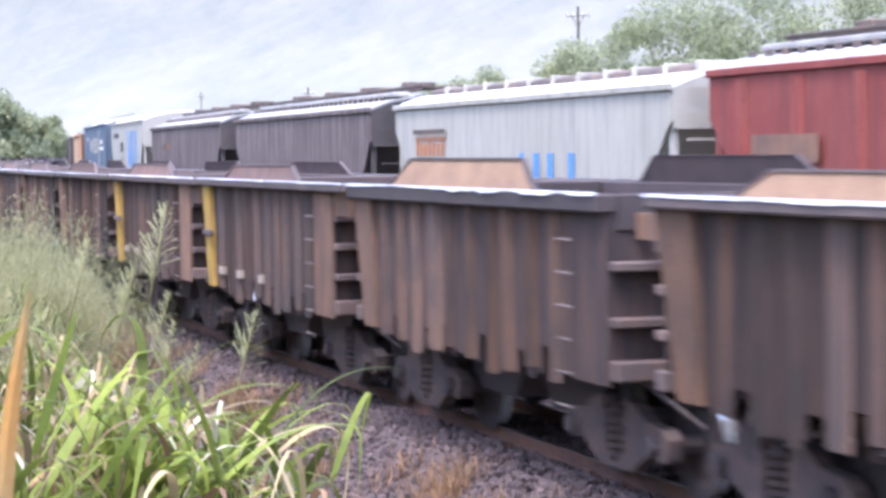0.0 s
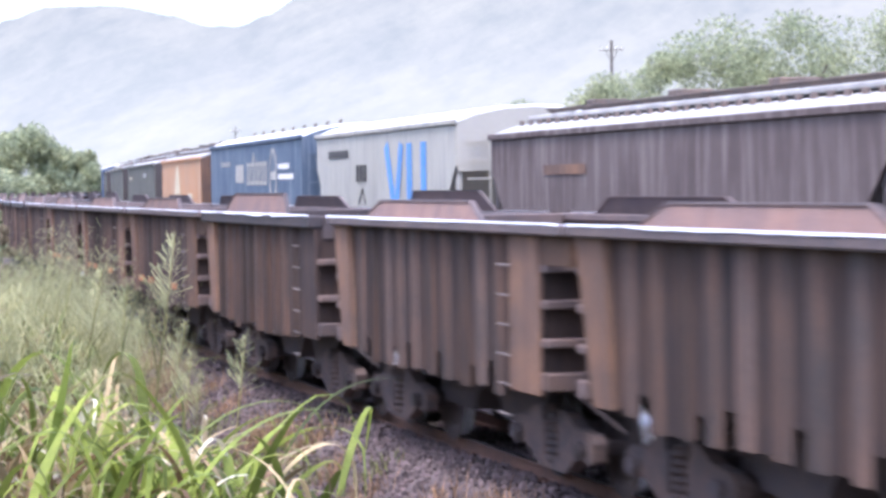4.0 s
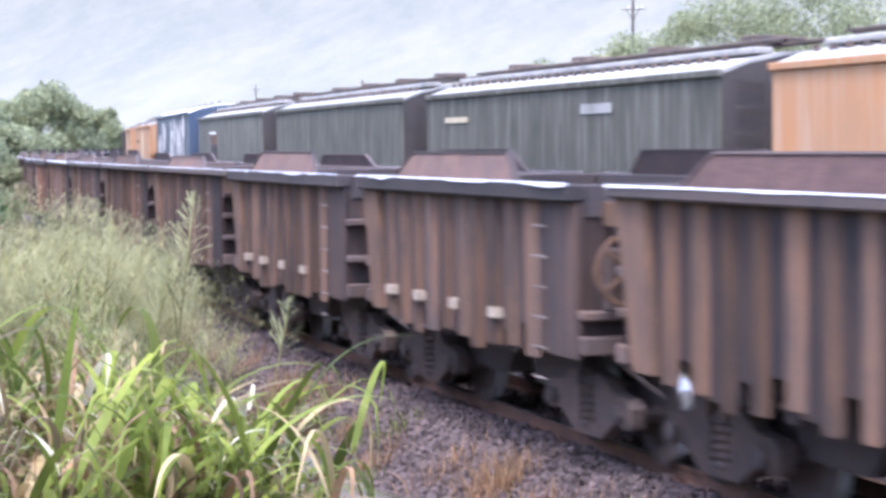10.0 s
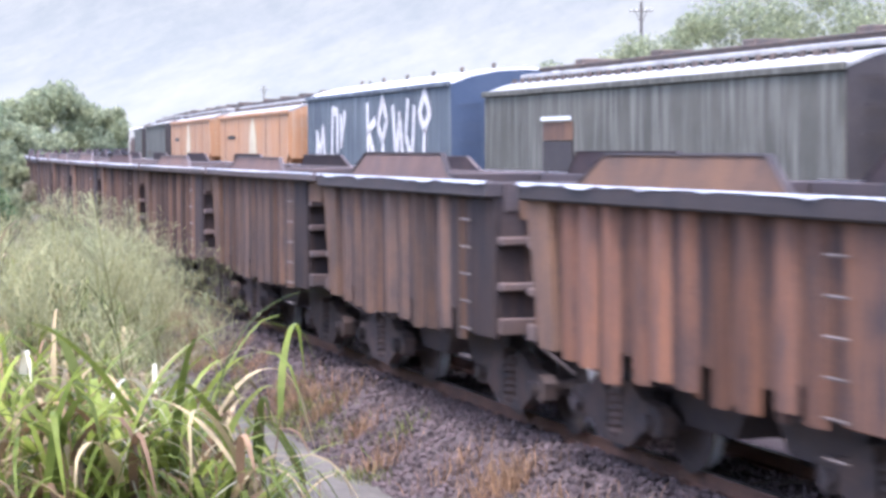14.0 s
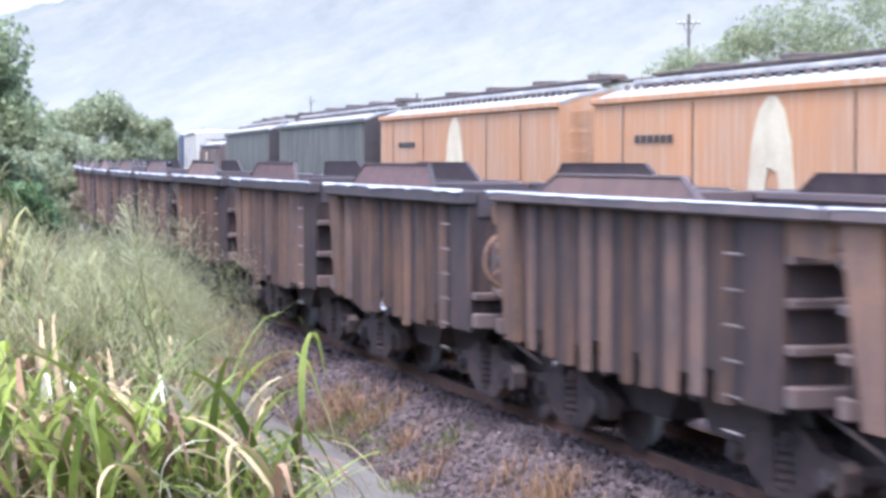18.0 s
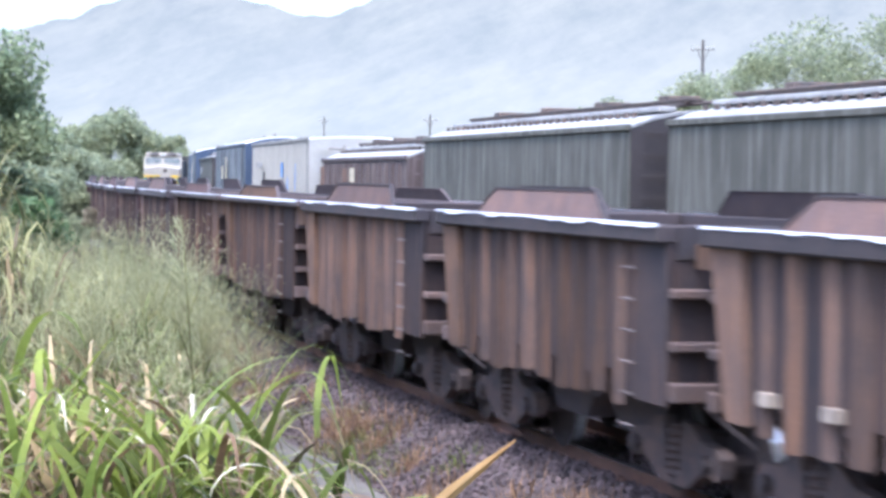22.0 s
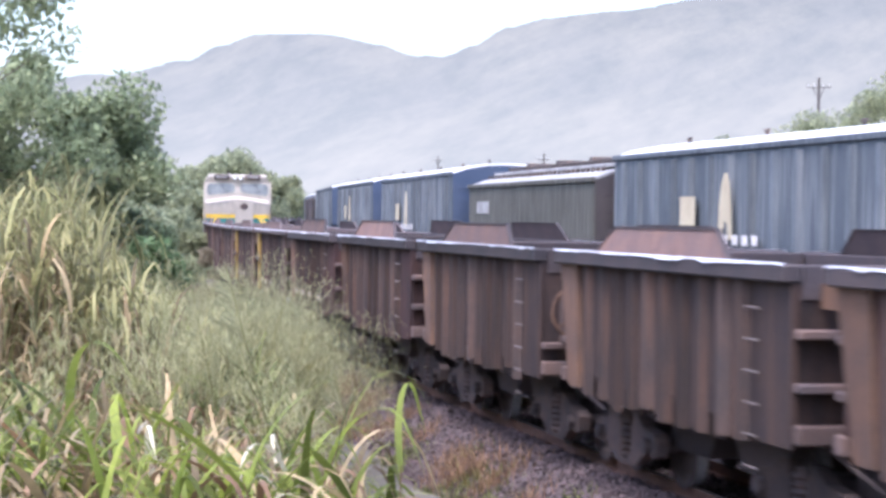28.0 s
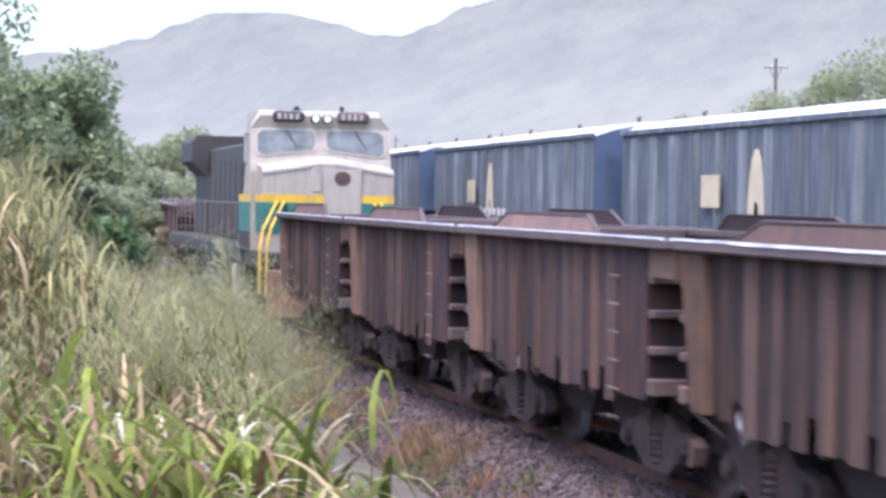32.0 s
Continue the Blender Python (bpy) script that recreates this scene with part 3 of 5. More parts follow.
    vs = [(.1 + (LONG - .2) * i / nx, -(HALF - .14) + 2 * (HALF - .14) * j / ny, TOP - .3 + .2 * math.sin(math.pi * i / nx) * math.sin(math.pi * j / ny) + rng.uniform(-.04, .04)) for i in range(nx + 1) for j in range(ny + 1)]
    fs = [(i * (ny + 1) + j, (i + 1) * (ny + 1) + j, (i + 1) * (ny + 1) + j + 1, i * (ny + 1) + j + 1) for i in range(nx) for j in range(ny)]
    part("ore_load", (vs, fs), ORE, g, "dull red-brown ore")
    for x in (.95, LONG - .92):
        bogie(g, x)
    coupler(g, LONG + .02, 1)
    coupler(g, -.02, -1)
    pipe = bmesh.new()
    rod(pipe, (LONG + .1, -.45, .7), (LONG + .4, -.5, .52), .03, n=6)
    rod(pipe, (LONG - .1, -1.1, .95), (LONG + .28, -.75, .6), .022, n=6)
    part("brake_hose", pipe, GRIME, g)
    if wheel:
        bm = bmesh.new()
        hub = Vector((LONG + .3, -1.08, 1.72))

        def rim_at(k):
            return hub + Vector((0, .31 * math.cos(2 * math.pi * k / 20), .31 * math.sin(2 * math.pi * k / 20)))
        for k in range(20):
            rod(bm, rim_at(k), rim_at(k + 1), .026, n=5)
        for k in range(0, 20, 4):
            rod(bm, hub, rim_at(k), .017, n=5)
        rod(bm, hub - Vector((.3, 0, 0)), hub + Vector((.03, 0, 0)), .05, n=8)
        part("brake_gearbox", boxm(LONG + .045, LONG + .2, -1.24, -.92, 1.36, 1.9, .02), BEAM, g)
        chain = bmesh.new()
        rod(chain, (LONG + .12, -1.08, 1.36), (LONG + .12, -.7, .8), .03, n=6)
        part("brake_chain", chain, GEAR, g)
        part("hand_wheel", bm, RUSTPLATE, g, "rusty brake wheel")
    if post:
        strap = boxm(.2, .72, -(HALF + .03), -(HALF - .02), 1.66, 1.74, .012)
        part("grab_bar", strap, RIM, g, "flat grab bar across the corner post")
    if marks:
        for i, x in enumerate((.98, 2.02, 3.24, 4.46)):
            if i in marks:
                part("reflector", boxm(x, x + .2, -(HALF - .076 + 1.22 * bulge), -(HALF - .09), 1.15, 1.25), markmat or PINKMARK, g)
    return g


# ---------------------------------------------------------------- covered hopper
def hopper(name, label, lead, tail, eave, paint, roof, ribs=0, walkway=True, endpaint=None, half=1.45, vents=False, ends=3.05, hatches=0, rise=.29, ribpaint=None):
    """A covered hopper: x forward, its trailing end at x = 0. ends: height at which its end walls begin to slope in."""
    length = tail - lead
    h = thing(name, label, "railway wagon", "cars of the freight train")
    h["length"] = length
    deep = .045 if ribs > 20 else .085
    run = .9 * (ends - 1.25)   # how far the sheets slope in along the car
    # side sheets run down to a sill and, at both ends, slope in towards the outlet
    for sgn in (-1, 1):
        bm = prism(bmesh.new(), [(0, eave), (0, ends + .1), (.12, ends), (.12 + run, 1.25), (length - .12 - run, 1.25), (length - .12, ends), (length, ends + .1), (length, eave)], .04, lambda u, v, w, s2=sgn: (u, s2 * (half - .04 + w), v))
        part("side_sheet", bm, paint, h)
        part("eave_rail", boxm(-.04, length + .04, min(sgn * (half - .02), sgn * (half + .05)), max(sgn * (half - .02), sgn * (half + .05)), eave - .07, eave + .03, .012), paint, h)
        part("side_sill", boxm(.3, length - .3, min(sgn * (half - .1), sgn * (half + .02)), max(sgn * (half - .1), sgn * (half + .02)), 1.1, 1.3, .012), paint, h)
        for k in range(ribs if sgn < 0 else 0):
            x, rw = .25 + (length - .5) * (k + .5) / ribs, min(.1, .17 * length / ribs) if ribs < 20 else .08
            rb = prism(bmesh.new(), [(x - rw, 0), (x - rw * .7, deep), (x + rw * .7, deep), (x + rw, 0)], eave - 1.45, lambda u, v, q, s2=sgn: (u, s2 * (half + v), 1.32 + q))
            part("rib", rb, ribpaint or paint, h)
    # roof in shallow facets
    vs, fs = [], []
    prof = [(u * half + math.copysign(.03, u) * (abs(u) == 1), eave + rise * v) for u, v in ((-1, 0), (-.72, .55), (-.36, .9), (0, 1), (.36, .9), (.72, .55), (1, 0))]
    for x in (-.035, length + .035):
        vs += [(x, y, z) for y, z in prof] + [(x, y, z - .05) for y, z in prof[::-1]]
    k = len(prof)
    for i in range(2 * k):
        fs.append((i, (i + 1) % (2 * k), 2 * k + (i + 1) % (2 * k), 2 * k + i))
    fs += [tuple(range(2 * k))[::-1], tuple(range(2 * k, 4 * k))]
    part("roof", (vs, fs), roof, h)
    for x, s2 in ((0.0, -1), (length, 1)):
        ep = endpaint or paint
        gable = [(-half + .04, ends), (half - .04, ends)] + [(y * .97, z - .03) for y, z in prof[::-1]]
        part("end_wall", prism(bmesh.new(), gable, .06, lambda u, v, w, xx=x: (xx - .03 + w, u, v)), ep, h)
        sl = prism(bmesh.new(), [(-half + .06, 0), (half - .06, 0), (half - .06, 1), (-half + .06, 1)], .03, lambda u, v, w, xx=x, q=s2: (xx - q * (.05 + .93 * (ends - .95) * (1 - v)), u, .95 + (ends + .05 - .95) * v + w))
        part("end_slope", sl, ep, h)
        for sg in (-1, 1):
            part("end_post", boxm(min(x - s2 * .04, x - s2 * .2), max(x - s2 * .04, x - s2 * .2), sg * (half - .1) - .04, sg * (half - .1) + .04, .95, ends + .1, .01), ep, h)
        comb = [(.62, 1.1), (.62, 3.75)]
        for j in range(7, -1, -1):
            comb += [(.59, 1.23 + .34 * j), (.18, 1.23 + .34 * j), (.18, 1.2 + .34 * j), (.59, 1.2 + .34 * j)]
        comb += [(.59, 1.1)]
        part("ladder", prism(bmesh.new(), comb, .03, lambda u, v, w, xx=x, q=s2: (xx + q * (.1 + w), -half + u, v)), ep, h)
        part("end_platform", boxm(min(x - s2 * .5, x + s2 * .3), max(x - s2 * .5, x + s2 * .3), -half + .1, half - .1, .95, 1.05, .01), WALKWAY, h)
        coupler(h, x + s2 * .3, s2)
    part("centre_sill", boxm(-.2, length + .2, -.22, .22, .66, .95, .02), GRIME, h)
    for j in range(3):
        xc = length * (j + 1) / 4
        ch = bmesh.new()
        prism(ch, [(-1.1, 1.25), (1.1, 1.25), (.35, .5), (-.35, .5)], 2.2, lambda u, v, w, xx=xc: (xx + u, -1.1 + w, v))
        part("outlet_chute", ch, paint, h)
    if walkway:
        for sg in (-.32, .32):
            part("running_board", boxm(.1, length - .1, sg - .16, sg + .16, eave + .42, eave + .46, .008), WALKWAY, h)
        comb = [(.2, eave + .425), (.2, eave + .39)]
        for j in range(int((length - .5) / .9)):
            comb += [(.3 + .9 * j, eave + .39), (.3 + .9 * j, eave + .2), (.36 + .9 * j, eave + .2), (.36 + .9 * j, eave + .39)]
        comb += [(length - .2, eave + .39), (length - .2, eave + .425)]
        part("board_support", prism(bmesh.new(), comb, .06, lambda u, v, w: (u, -.46 + w, v)), WALKWAY, h)
        # gutter and hatch rail on the near slope
        comb = [(.2, eave + .12), (length - .2, eave + .12), (length - .2, eave + .16)]
        for j in range(int((length - .6) / .42) - 1, -1, -1):
            comb += [(.34 + .42 * j, eave + .16), (.34 + .42 * j, eave + .25), (.22 + .42 * j, eave + .25), (.22 + .42 * j, eave + .16)]
        comb += [(.2, eave + .16)]
        part("hatch_rail", prism(bmesh.new(), comb, .05, lambda u, v, w: (u, -half * .66 - w, v)), WALKWAY, h)
        part("hatch_cover", boxm(.25, length - .25, -half * .6, -half * .4, eave + .24, eave + .33, .02), roof, h)
        for j in range(4):
            part("hatch_latch", boxm(length * (j + .5) / 4 - .2, length * (j + .5) / 4 + .2, -.3, .3, eave + .46, eave + .56, .02), WALKWAY, h)
    # long trough hatches along the roof, each held by a pale strap
    for j in range(hatches):
        x0, x1 = .3 + (length - .6) * j / hatches, .3 + (length - .6) * (j + 1) / hatches - .16
        for sg in (-1, 1):
            prof2 = [(-.26, 0), (-.24, .07), (-.12, .12), (.12, .12), (.24, .07), (.26, 0)]
            part("hatch_cover", prism(bmesh.new(), prof2, x1 - x0, lambda u, v, w, xx=x0, c=sg * .62: (xx + w, c + u, eave + .2 + v)), WALKWAY, h)
            part("hatch_strap", boxm(x1 + .02, x1 + .12, sg * .62 - .28, sg * .62 + .28, eave + .18, eave + .34, .02), GREY, h)
    if vents:
        for j in range(vents):
            v = bmesh.new()
            x = 1.0 + (length - 2.0) * j / (vents - 1)
            rod(v, (x, -.3, eave + .8 * rise), (x + .02, -.3, eave + rise + .07), .03, n=6)
            rod(v, (x - .07, -.3, eave + rise + .08), (x + .09, -.3, eave + rise + .09), .03, n=6)
            part("hatch_latch", v, WALKWAY, h)
    for x in (1.6, length - 1.6):
        bogie(h, x)
    return h


def patch(h, name, outline, mat, half=1.45, proud=.012, label="", y=None):
    """A flat painted mark on the near side of a car; outline in metres along from the trailing end and up from the rail."""
    yy = -(half + proud) if y is None else y
    return part(name, prism(bmesh.new(), outline, .008, lambda u, v, w: (u, yy - w, v)), mat, h, label)


def bar(h, name, x0, x1, z0, z1, mat, **k):
    return patch(h, name, [(x0, z0), (x1, z0), (x1, z1), (x0, z1)], mat, **k)


def stroke(h, name, pts, width, mat, half=1.45, label="", proud=.012):
    bm = bmesh.new()
    for (a, za), (b, zb) in zip(pts, pts[1:]):
        d = Vector((b - a, zb - za))
        d.normalize()
        e = Vector((-d.y, d.x)) * width / 2
        o = [(a + e.x, za + e.y), (a - e.x, za - e.y), (b - e.x + d.x * width * .3, zb - e.y + d.y * width * .3), (b + e.x + d.x * width * .3, zb + e.y + d.y * width * .3)]
        prism(bm, o, .006, lambda u, v, w: (u, -(half + proud) - w, v))
    return part(name, bm, mat, h, label)


def band(h, name, x, z, rx, rz, width, mat, half=1.45):
    """An upright oval ring, heavier towards its foot."""
    bm = bmesh.new()
    n = 28
    rings = []
    for out in (-1, 1):
        for y in (-(half + .012), -(half + .02)):
            ring = []
            for k in range(n):
                a = 2 * math.pi * k / n
                grow = out * width * (1.6 if math.sin(a) < -.3 else .8)
                ring.append(bm.verts.new((x + (rx + grow) * math.cos(a), y, z + (rz + grow) * math.sin(a))))
            rings.append(ring)
    for p, q in ((0, 1), (1, 3), (3, 2), (2, 0)):
        for k in range(n):
            bm.faces.new((rings[p][k], rings[p][(k + 1) % n], rings[q][(k + 1) % n], rings[q][k]))
    bmesh.ops.recalc_face_normals(bm, faces=bm.faces[:])
    return part(name, bm, mat, h)


S = 1.06
FREIGHT = []   # car, place of its trailing end at 16 s


def add(h, tail):
    FREIGHT.append((h, tail))
    return h



def olive(lead, tail, eave=3.74, paint=None, label="dark olive covered hopper with rooftop running boards", ribs=0, ends=1.5):
    return add(hopper("covered_hopper", label, lead * S, tail * S, eave, paint or OLIVE, ROOFDK, ribs=ribs, endpaint=ENDDARK, ends=ends), tail * S)


h = add(hopper("red_gondola_wagon", "oxide red high-sided wagon with ribbed walls", -116.5 * S, -103.0 * S, 3.75, RED, ROOFDK, ribs=10, walkway=True), -103.0 * S)
bar(h, "board_panel", 1.3, 2.9, 2.62, 2.95, RUSTPLATE, proud=.088, label="weathered board panel")
h = add(hopper("covered_hopper", "light grey covered hopper with orange stencil panel", -102.1 * S, -90.45 * S, 3.62, GREY, ROOF, walkway=False, endpaint=WHITE, hatches=11), -90.45 * S)
bar(h, "placard_lip", 1.25, 3.05, 3.1, 3.18, WALKWAY, proud=.05)
for k in range(7):
    bar(h, "letter_bar", 1.33 + .24 * k, 1.47 + .24 * k, 2.72, 2.98 - .03 * (k % 3), ORANGEMARK)
bar(h, "letter_bar", 1.3, 3.0, 2.99, 3.04, ORANGEMARK)
stroke(h, "blue_mark", [(6.75, 2.75), (7.0, 2.0)], .2, BLUEMARK)
for x in (7.3, 7.9, 8.75):
    bar(h, "blue_mark", x, x + .24, 2.0, 2.75, BLUEMARK)
olive(-89.2, -76.65, 3.62, BROWNDK, "dark brown streaked covered hopper with sloping ends", ends=2.9)
h = olive(-75.2, -62.6, 3.62, BROWNDK, "dark brown streaked covered hopper with sloping ends", ends=2.9)
bar(h, "stencil_bar", 2.6, 4.4, 2.95, 3.1, RUSTPLATE)
h = add(hopper("covered_hopper", "pale grey covered hopper with blue stripes and white end", -60.95 * S, -50.6 * S, 3.95, GREY, ROOF, walkway=False, endpaint=WHITE), -50.6 * S)
bar(h, "stencil_bar", 1.2, 3.0, 3.42, 3.58, LOCODARK)
for k in range(3):
    bar(h, "dark_letter_block", 3.7 + .32 * k, 3.93 + .32 * k, 2.9, 3.25, LOCODARK)
stroke(h, "blue_stripe", [(6.2, 3.62), (6.75, 2.4)], .3, BLUEMARK)
stroke(h, "blue_stripe", [(7.35, 3.62), (6.95, 2.4)], .3, BLUEMARK)
bar(h, "blue_stripe", 7.75, 8.1, 2.4, 3.62, BLUEMARK)
bar(h, "blue_stripe", 8.75, 9.1, 2.4, 3.62, BLUEMARK)
stroke(h, "dark_emblem", [(3.9, 2.45), (4.2, 2.75), (4.5, 2.45)], .06, LOCODARK)
h = add(hopper("covered_hopper", "blue covered hopper with white emblems and white roof", -49.6 * S, -36.5 * S, 4.0, BLUE, ROOF, ribs=0, walkway=False, vents=9, ends=2.4), -36.5 * S)
for k in range(7):
    bar(h, "number_bar", 2.0 + .24 * k, 2.16 + .24 * k, 3.4, 3.53, ROOFDK)
for k in range(3):
    bar(h, "white_block", 4.6 + .42 * k, 4.96 + .42 * k, 2.95, 3.42, WHITE)
for k in range(5):
    x = 6.5 + .62 * k
    stroke(h, "white_block", [(x, 2.92), (x, 3.42), (x + .34, 3.42), (x + .34, 2.92), (x, 2.92)], .1, WHITE)
for k in range(3):
    bar(h, "white_chevron", 7.28 + .05 * k, 7.62 - .05 * k, 3.5 + .09 * k, 3.55 + .09 * k, WHITE)
band(h, "white_ring", 10.25, 3.08, .44, .66, .05, WHITE)
bar(h, "white_emblem", 10.0, 10.6, 3.0, 3.2, WHITE)
bar(h, "white_line", 11.0, 12.4, 3.25, 3.38, WHITEMARK)
bar(h, "white_line", 11.0, 12.9, 3.0, 3.13, WHITEMARK)
h = add(hopper("covered_hopper", "orange covered hopper with cream arch emblem", -34.9 * S, -25.0 * S, 3.75, ORANGE, ROOFDK, endpaint=RUSTPLATE, ends=1.7), -25.0 * S)
ARCH = [(-.75, 0), (-.62, .75), (-.4, 1.2), (-.1, 1.42), (.15, 1.42), (.42, 1.2), (.62, .75), (.75, 0), (.3, 0), (.2, .35), (-.1, .4), (-.2, 0)]
patch(h, "cream_emblem", [(4.6 + u, 2.35 + .85 * v) for u, v in ARCH], CREAM)
bar(h, "cream_bar", 7.4, 8.6, 2.45, 2.65, CREAM)
h = olive(-23.8, -10.8, 3.72)
bar(h, "stencil_panel", 1.3, 2.7, 3.2, 3.3, CREAM)
bar(h, "stencil_panel", 8.6, 9.9, 3.25, 3.4, ROOFDK)
olive(-9.55, 3.3, 3.72)
h = olive(4.6, 17.5, 3.72)
bar(h, "placard_lip", 3.2, 4.6, 3.2, 3.26, ROOF, proud=.05)
bar(h, "stencil_panel", 3.2, 4.6, 2.88, 3.17, RUSTPLATE)
bar(h, "stencil_panel", 3.2, 4.6, 2.3, 2.86, ENDDARK)
h = add(hopper("covered_hopper", "weathered blue covered hopper with white painted scrawl", 19.2 * S, 31.7 * S, 3.98, SLATE, ROOF, walkway=False, endpaint=NAVY, vents=6, ends=2.2), 31.7 * S)
SCRAWL = [[(1.2, 2.5), (1.2, 3.1), (1.6, 2.6), (1.9, 3.2), (2.1, 2.5)], [(2.9, 2.6), (3.0, 3.6), (3.5, 3.55), (3.5, 2.7)], [(3.9, 3.5), (3.9, 2.8), (4.3, 3.5)],
          [(5.0, 3.7), (5.1, 2.3), (5.6, 2.6), (5.1, 3.1), (5.7, 3.3)], [(6.4, 3.75), (6.0, 3.2), (6.4, 2.9), (6.8, 3.3), (6.4, 3.75)], [(6.4, 2.9), (6.5, 2.3)],
          [(7.3, 3.6), (7.6, 2.5), (7.9, 3.4), (8.2, 2.4)], [(8.6, 3.7), (8.4, 3.0), (8.9, 2.5), (9.1, 3.5)], [(9.9, 3.8), (9.5, 3.4), (9.9, 3.1), (10.3, 3.4), (9.9, 3.8)], [(9.9, 3.1), (9.8, 2.4)]]
for pts in SCRAWL:
    ahead = 1.55 if pts[0][0] > 4.5 else 0
    stroke(h, "painted_scrawl", [(u + ahead, 2.3 + (v - 2.3) * 1.03) for u, v in pts], .21, WHITEMARK)
for lead, tail in ((33.6, 45.7), (47.1, 60.15)):
    h = add(hopper("covered_hopper", "faded orange covered hopper with cream arch emblem", lead * S, tail * S, 3.72, ORANGE, ROOFDK, ends=2.5), tail * S)
    patch(h, "cream_emblem", [(6.9 + u, 2.3 + v * .92) for u, v in ARCH], CREAM)
    for k in range(6):
        bar(h, "number_bar", 1.9 + .27 * k, 2.1 + .27 * k, 3.02, 3.14, LOCODARK)
    for x in (1.35, 4.2, 9.3, 11.6):
        bar(h, "sheet_seam", x, x + .03, 1.4, 3.6, WALKWAY)
h = olive(61.4, 74.5, 3.72)
bar(h, "rust_panel", 3.0, 3.5, 2.4, 2.7, RUSTPLATE)
olive(75.8, 88.6, 3.68)
h = add(hopper("covered_hopper", "rust-streaked brown low hopper wagon", 89.9 * S, 100.4 * S, 3.3, BROWNDK, ROOFDK, ribs=14, ends=1.6), 100.4 * S)
bar(h, "bare_patch", 3.6, 4.3, 2.7, 3.05, RUSTPLATE, proud=.088)
bar(h, "bare_patch", 4.6, 5.2, 2.7, 3.05, CREAM, proud=.088)
bar(h, "bare_patch", .15, .7, 2.4, 3.1, RUSTPLATE, proud=.088)
h = add(hopper("covered_hopper", "off-white ribbed covered hopper with blue marks", 102.0 * S, 115.4 * S, 3.92, SHADEDWHITE, ROOF, ribs=24, walkway=False, ends=1.6, rise=.07, ribpaint=WHITE, endpaint=ENDWHITE), 115.4 * S)
bar(h, "dark_panel", 3.7, 4.2, 2.42, 2.95, LOCODARK, proud=.05)
bar(h, "blue_mark", 8.45, 8.95, 2.8, 3.25, BLUEMARK, proud=.05)
bar(h, "blue_mark", 9.7, 9.95, 1.9, 2.8, BLUEMARK)
bar(h, "blue_mark", 11.5, 11.8, 2.35, 3.2, BLUEMARK)
for k in range(3):
    bar(h, "stencil_bar", 1.9 + .7 * k, 2.3 + .7 * k, 3.1, 3.3, ROOFDK, proud=.088)


def slate(lead, tail, mark=True):
    h = add(hopper("covered_hopper", "chalky slate-blue ribbed covered hopper with white roof", lead * S, tail * S, 3.98, SLATE, ROOF, ribs=14, walkway=False, endpaint=NAVY, vents=4, ends=2.45, rise=.26, ribpaint=RIBLIT), tail * S)
    if mark:
        bar(h, "worn_emblem", 4.3, 5.1, 2.7, 3.2, CREAM, proud=.088)
        patch(h, "worn_emblem", [(6.6 + .45 * u, 2.5 + v * .75) for u, v in ARCH], CREAM, proud=.088)
        for k in range(6):
            bar(h, "letter_bar", 5.6 + .45 * k, 5.85 + .45 * k, 2.42, 2.58, WHITEMARK, proud=.088)
    return h


slate(116.5, 130.0)
h = olive(131.0, 143.0, 3.6, label="dark olive round-sided hopper with rooftop hatches")
bar(h, "stencil_panel", 1.1, 2.6, 2.9, 3.2, ROOFDK)
slate(144.5, 158.5)
slate(159.7, 173.5)
slate(174.8, 188.5, False)
olive(190.0, 202.5, 3.6, BROWNDK, "dark brown streaked covered hopper with sloping ends")
olive(204.0, 217.0, 3.7)
slate(218.5, 232.0, False)
olive(233.5, 246.5, 3.7)


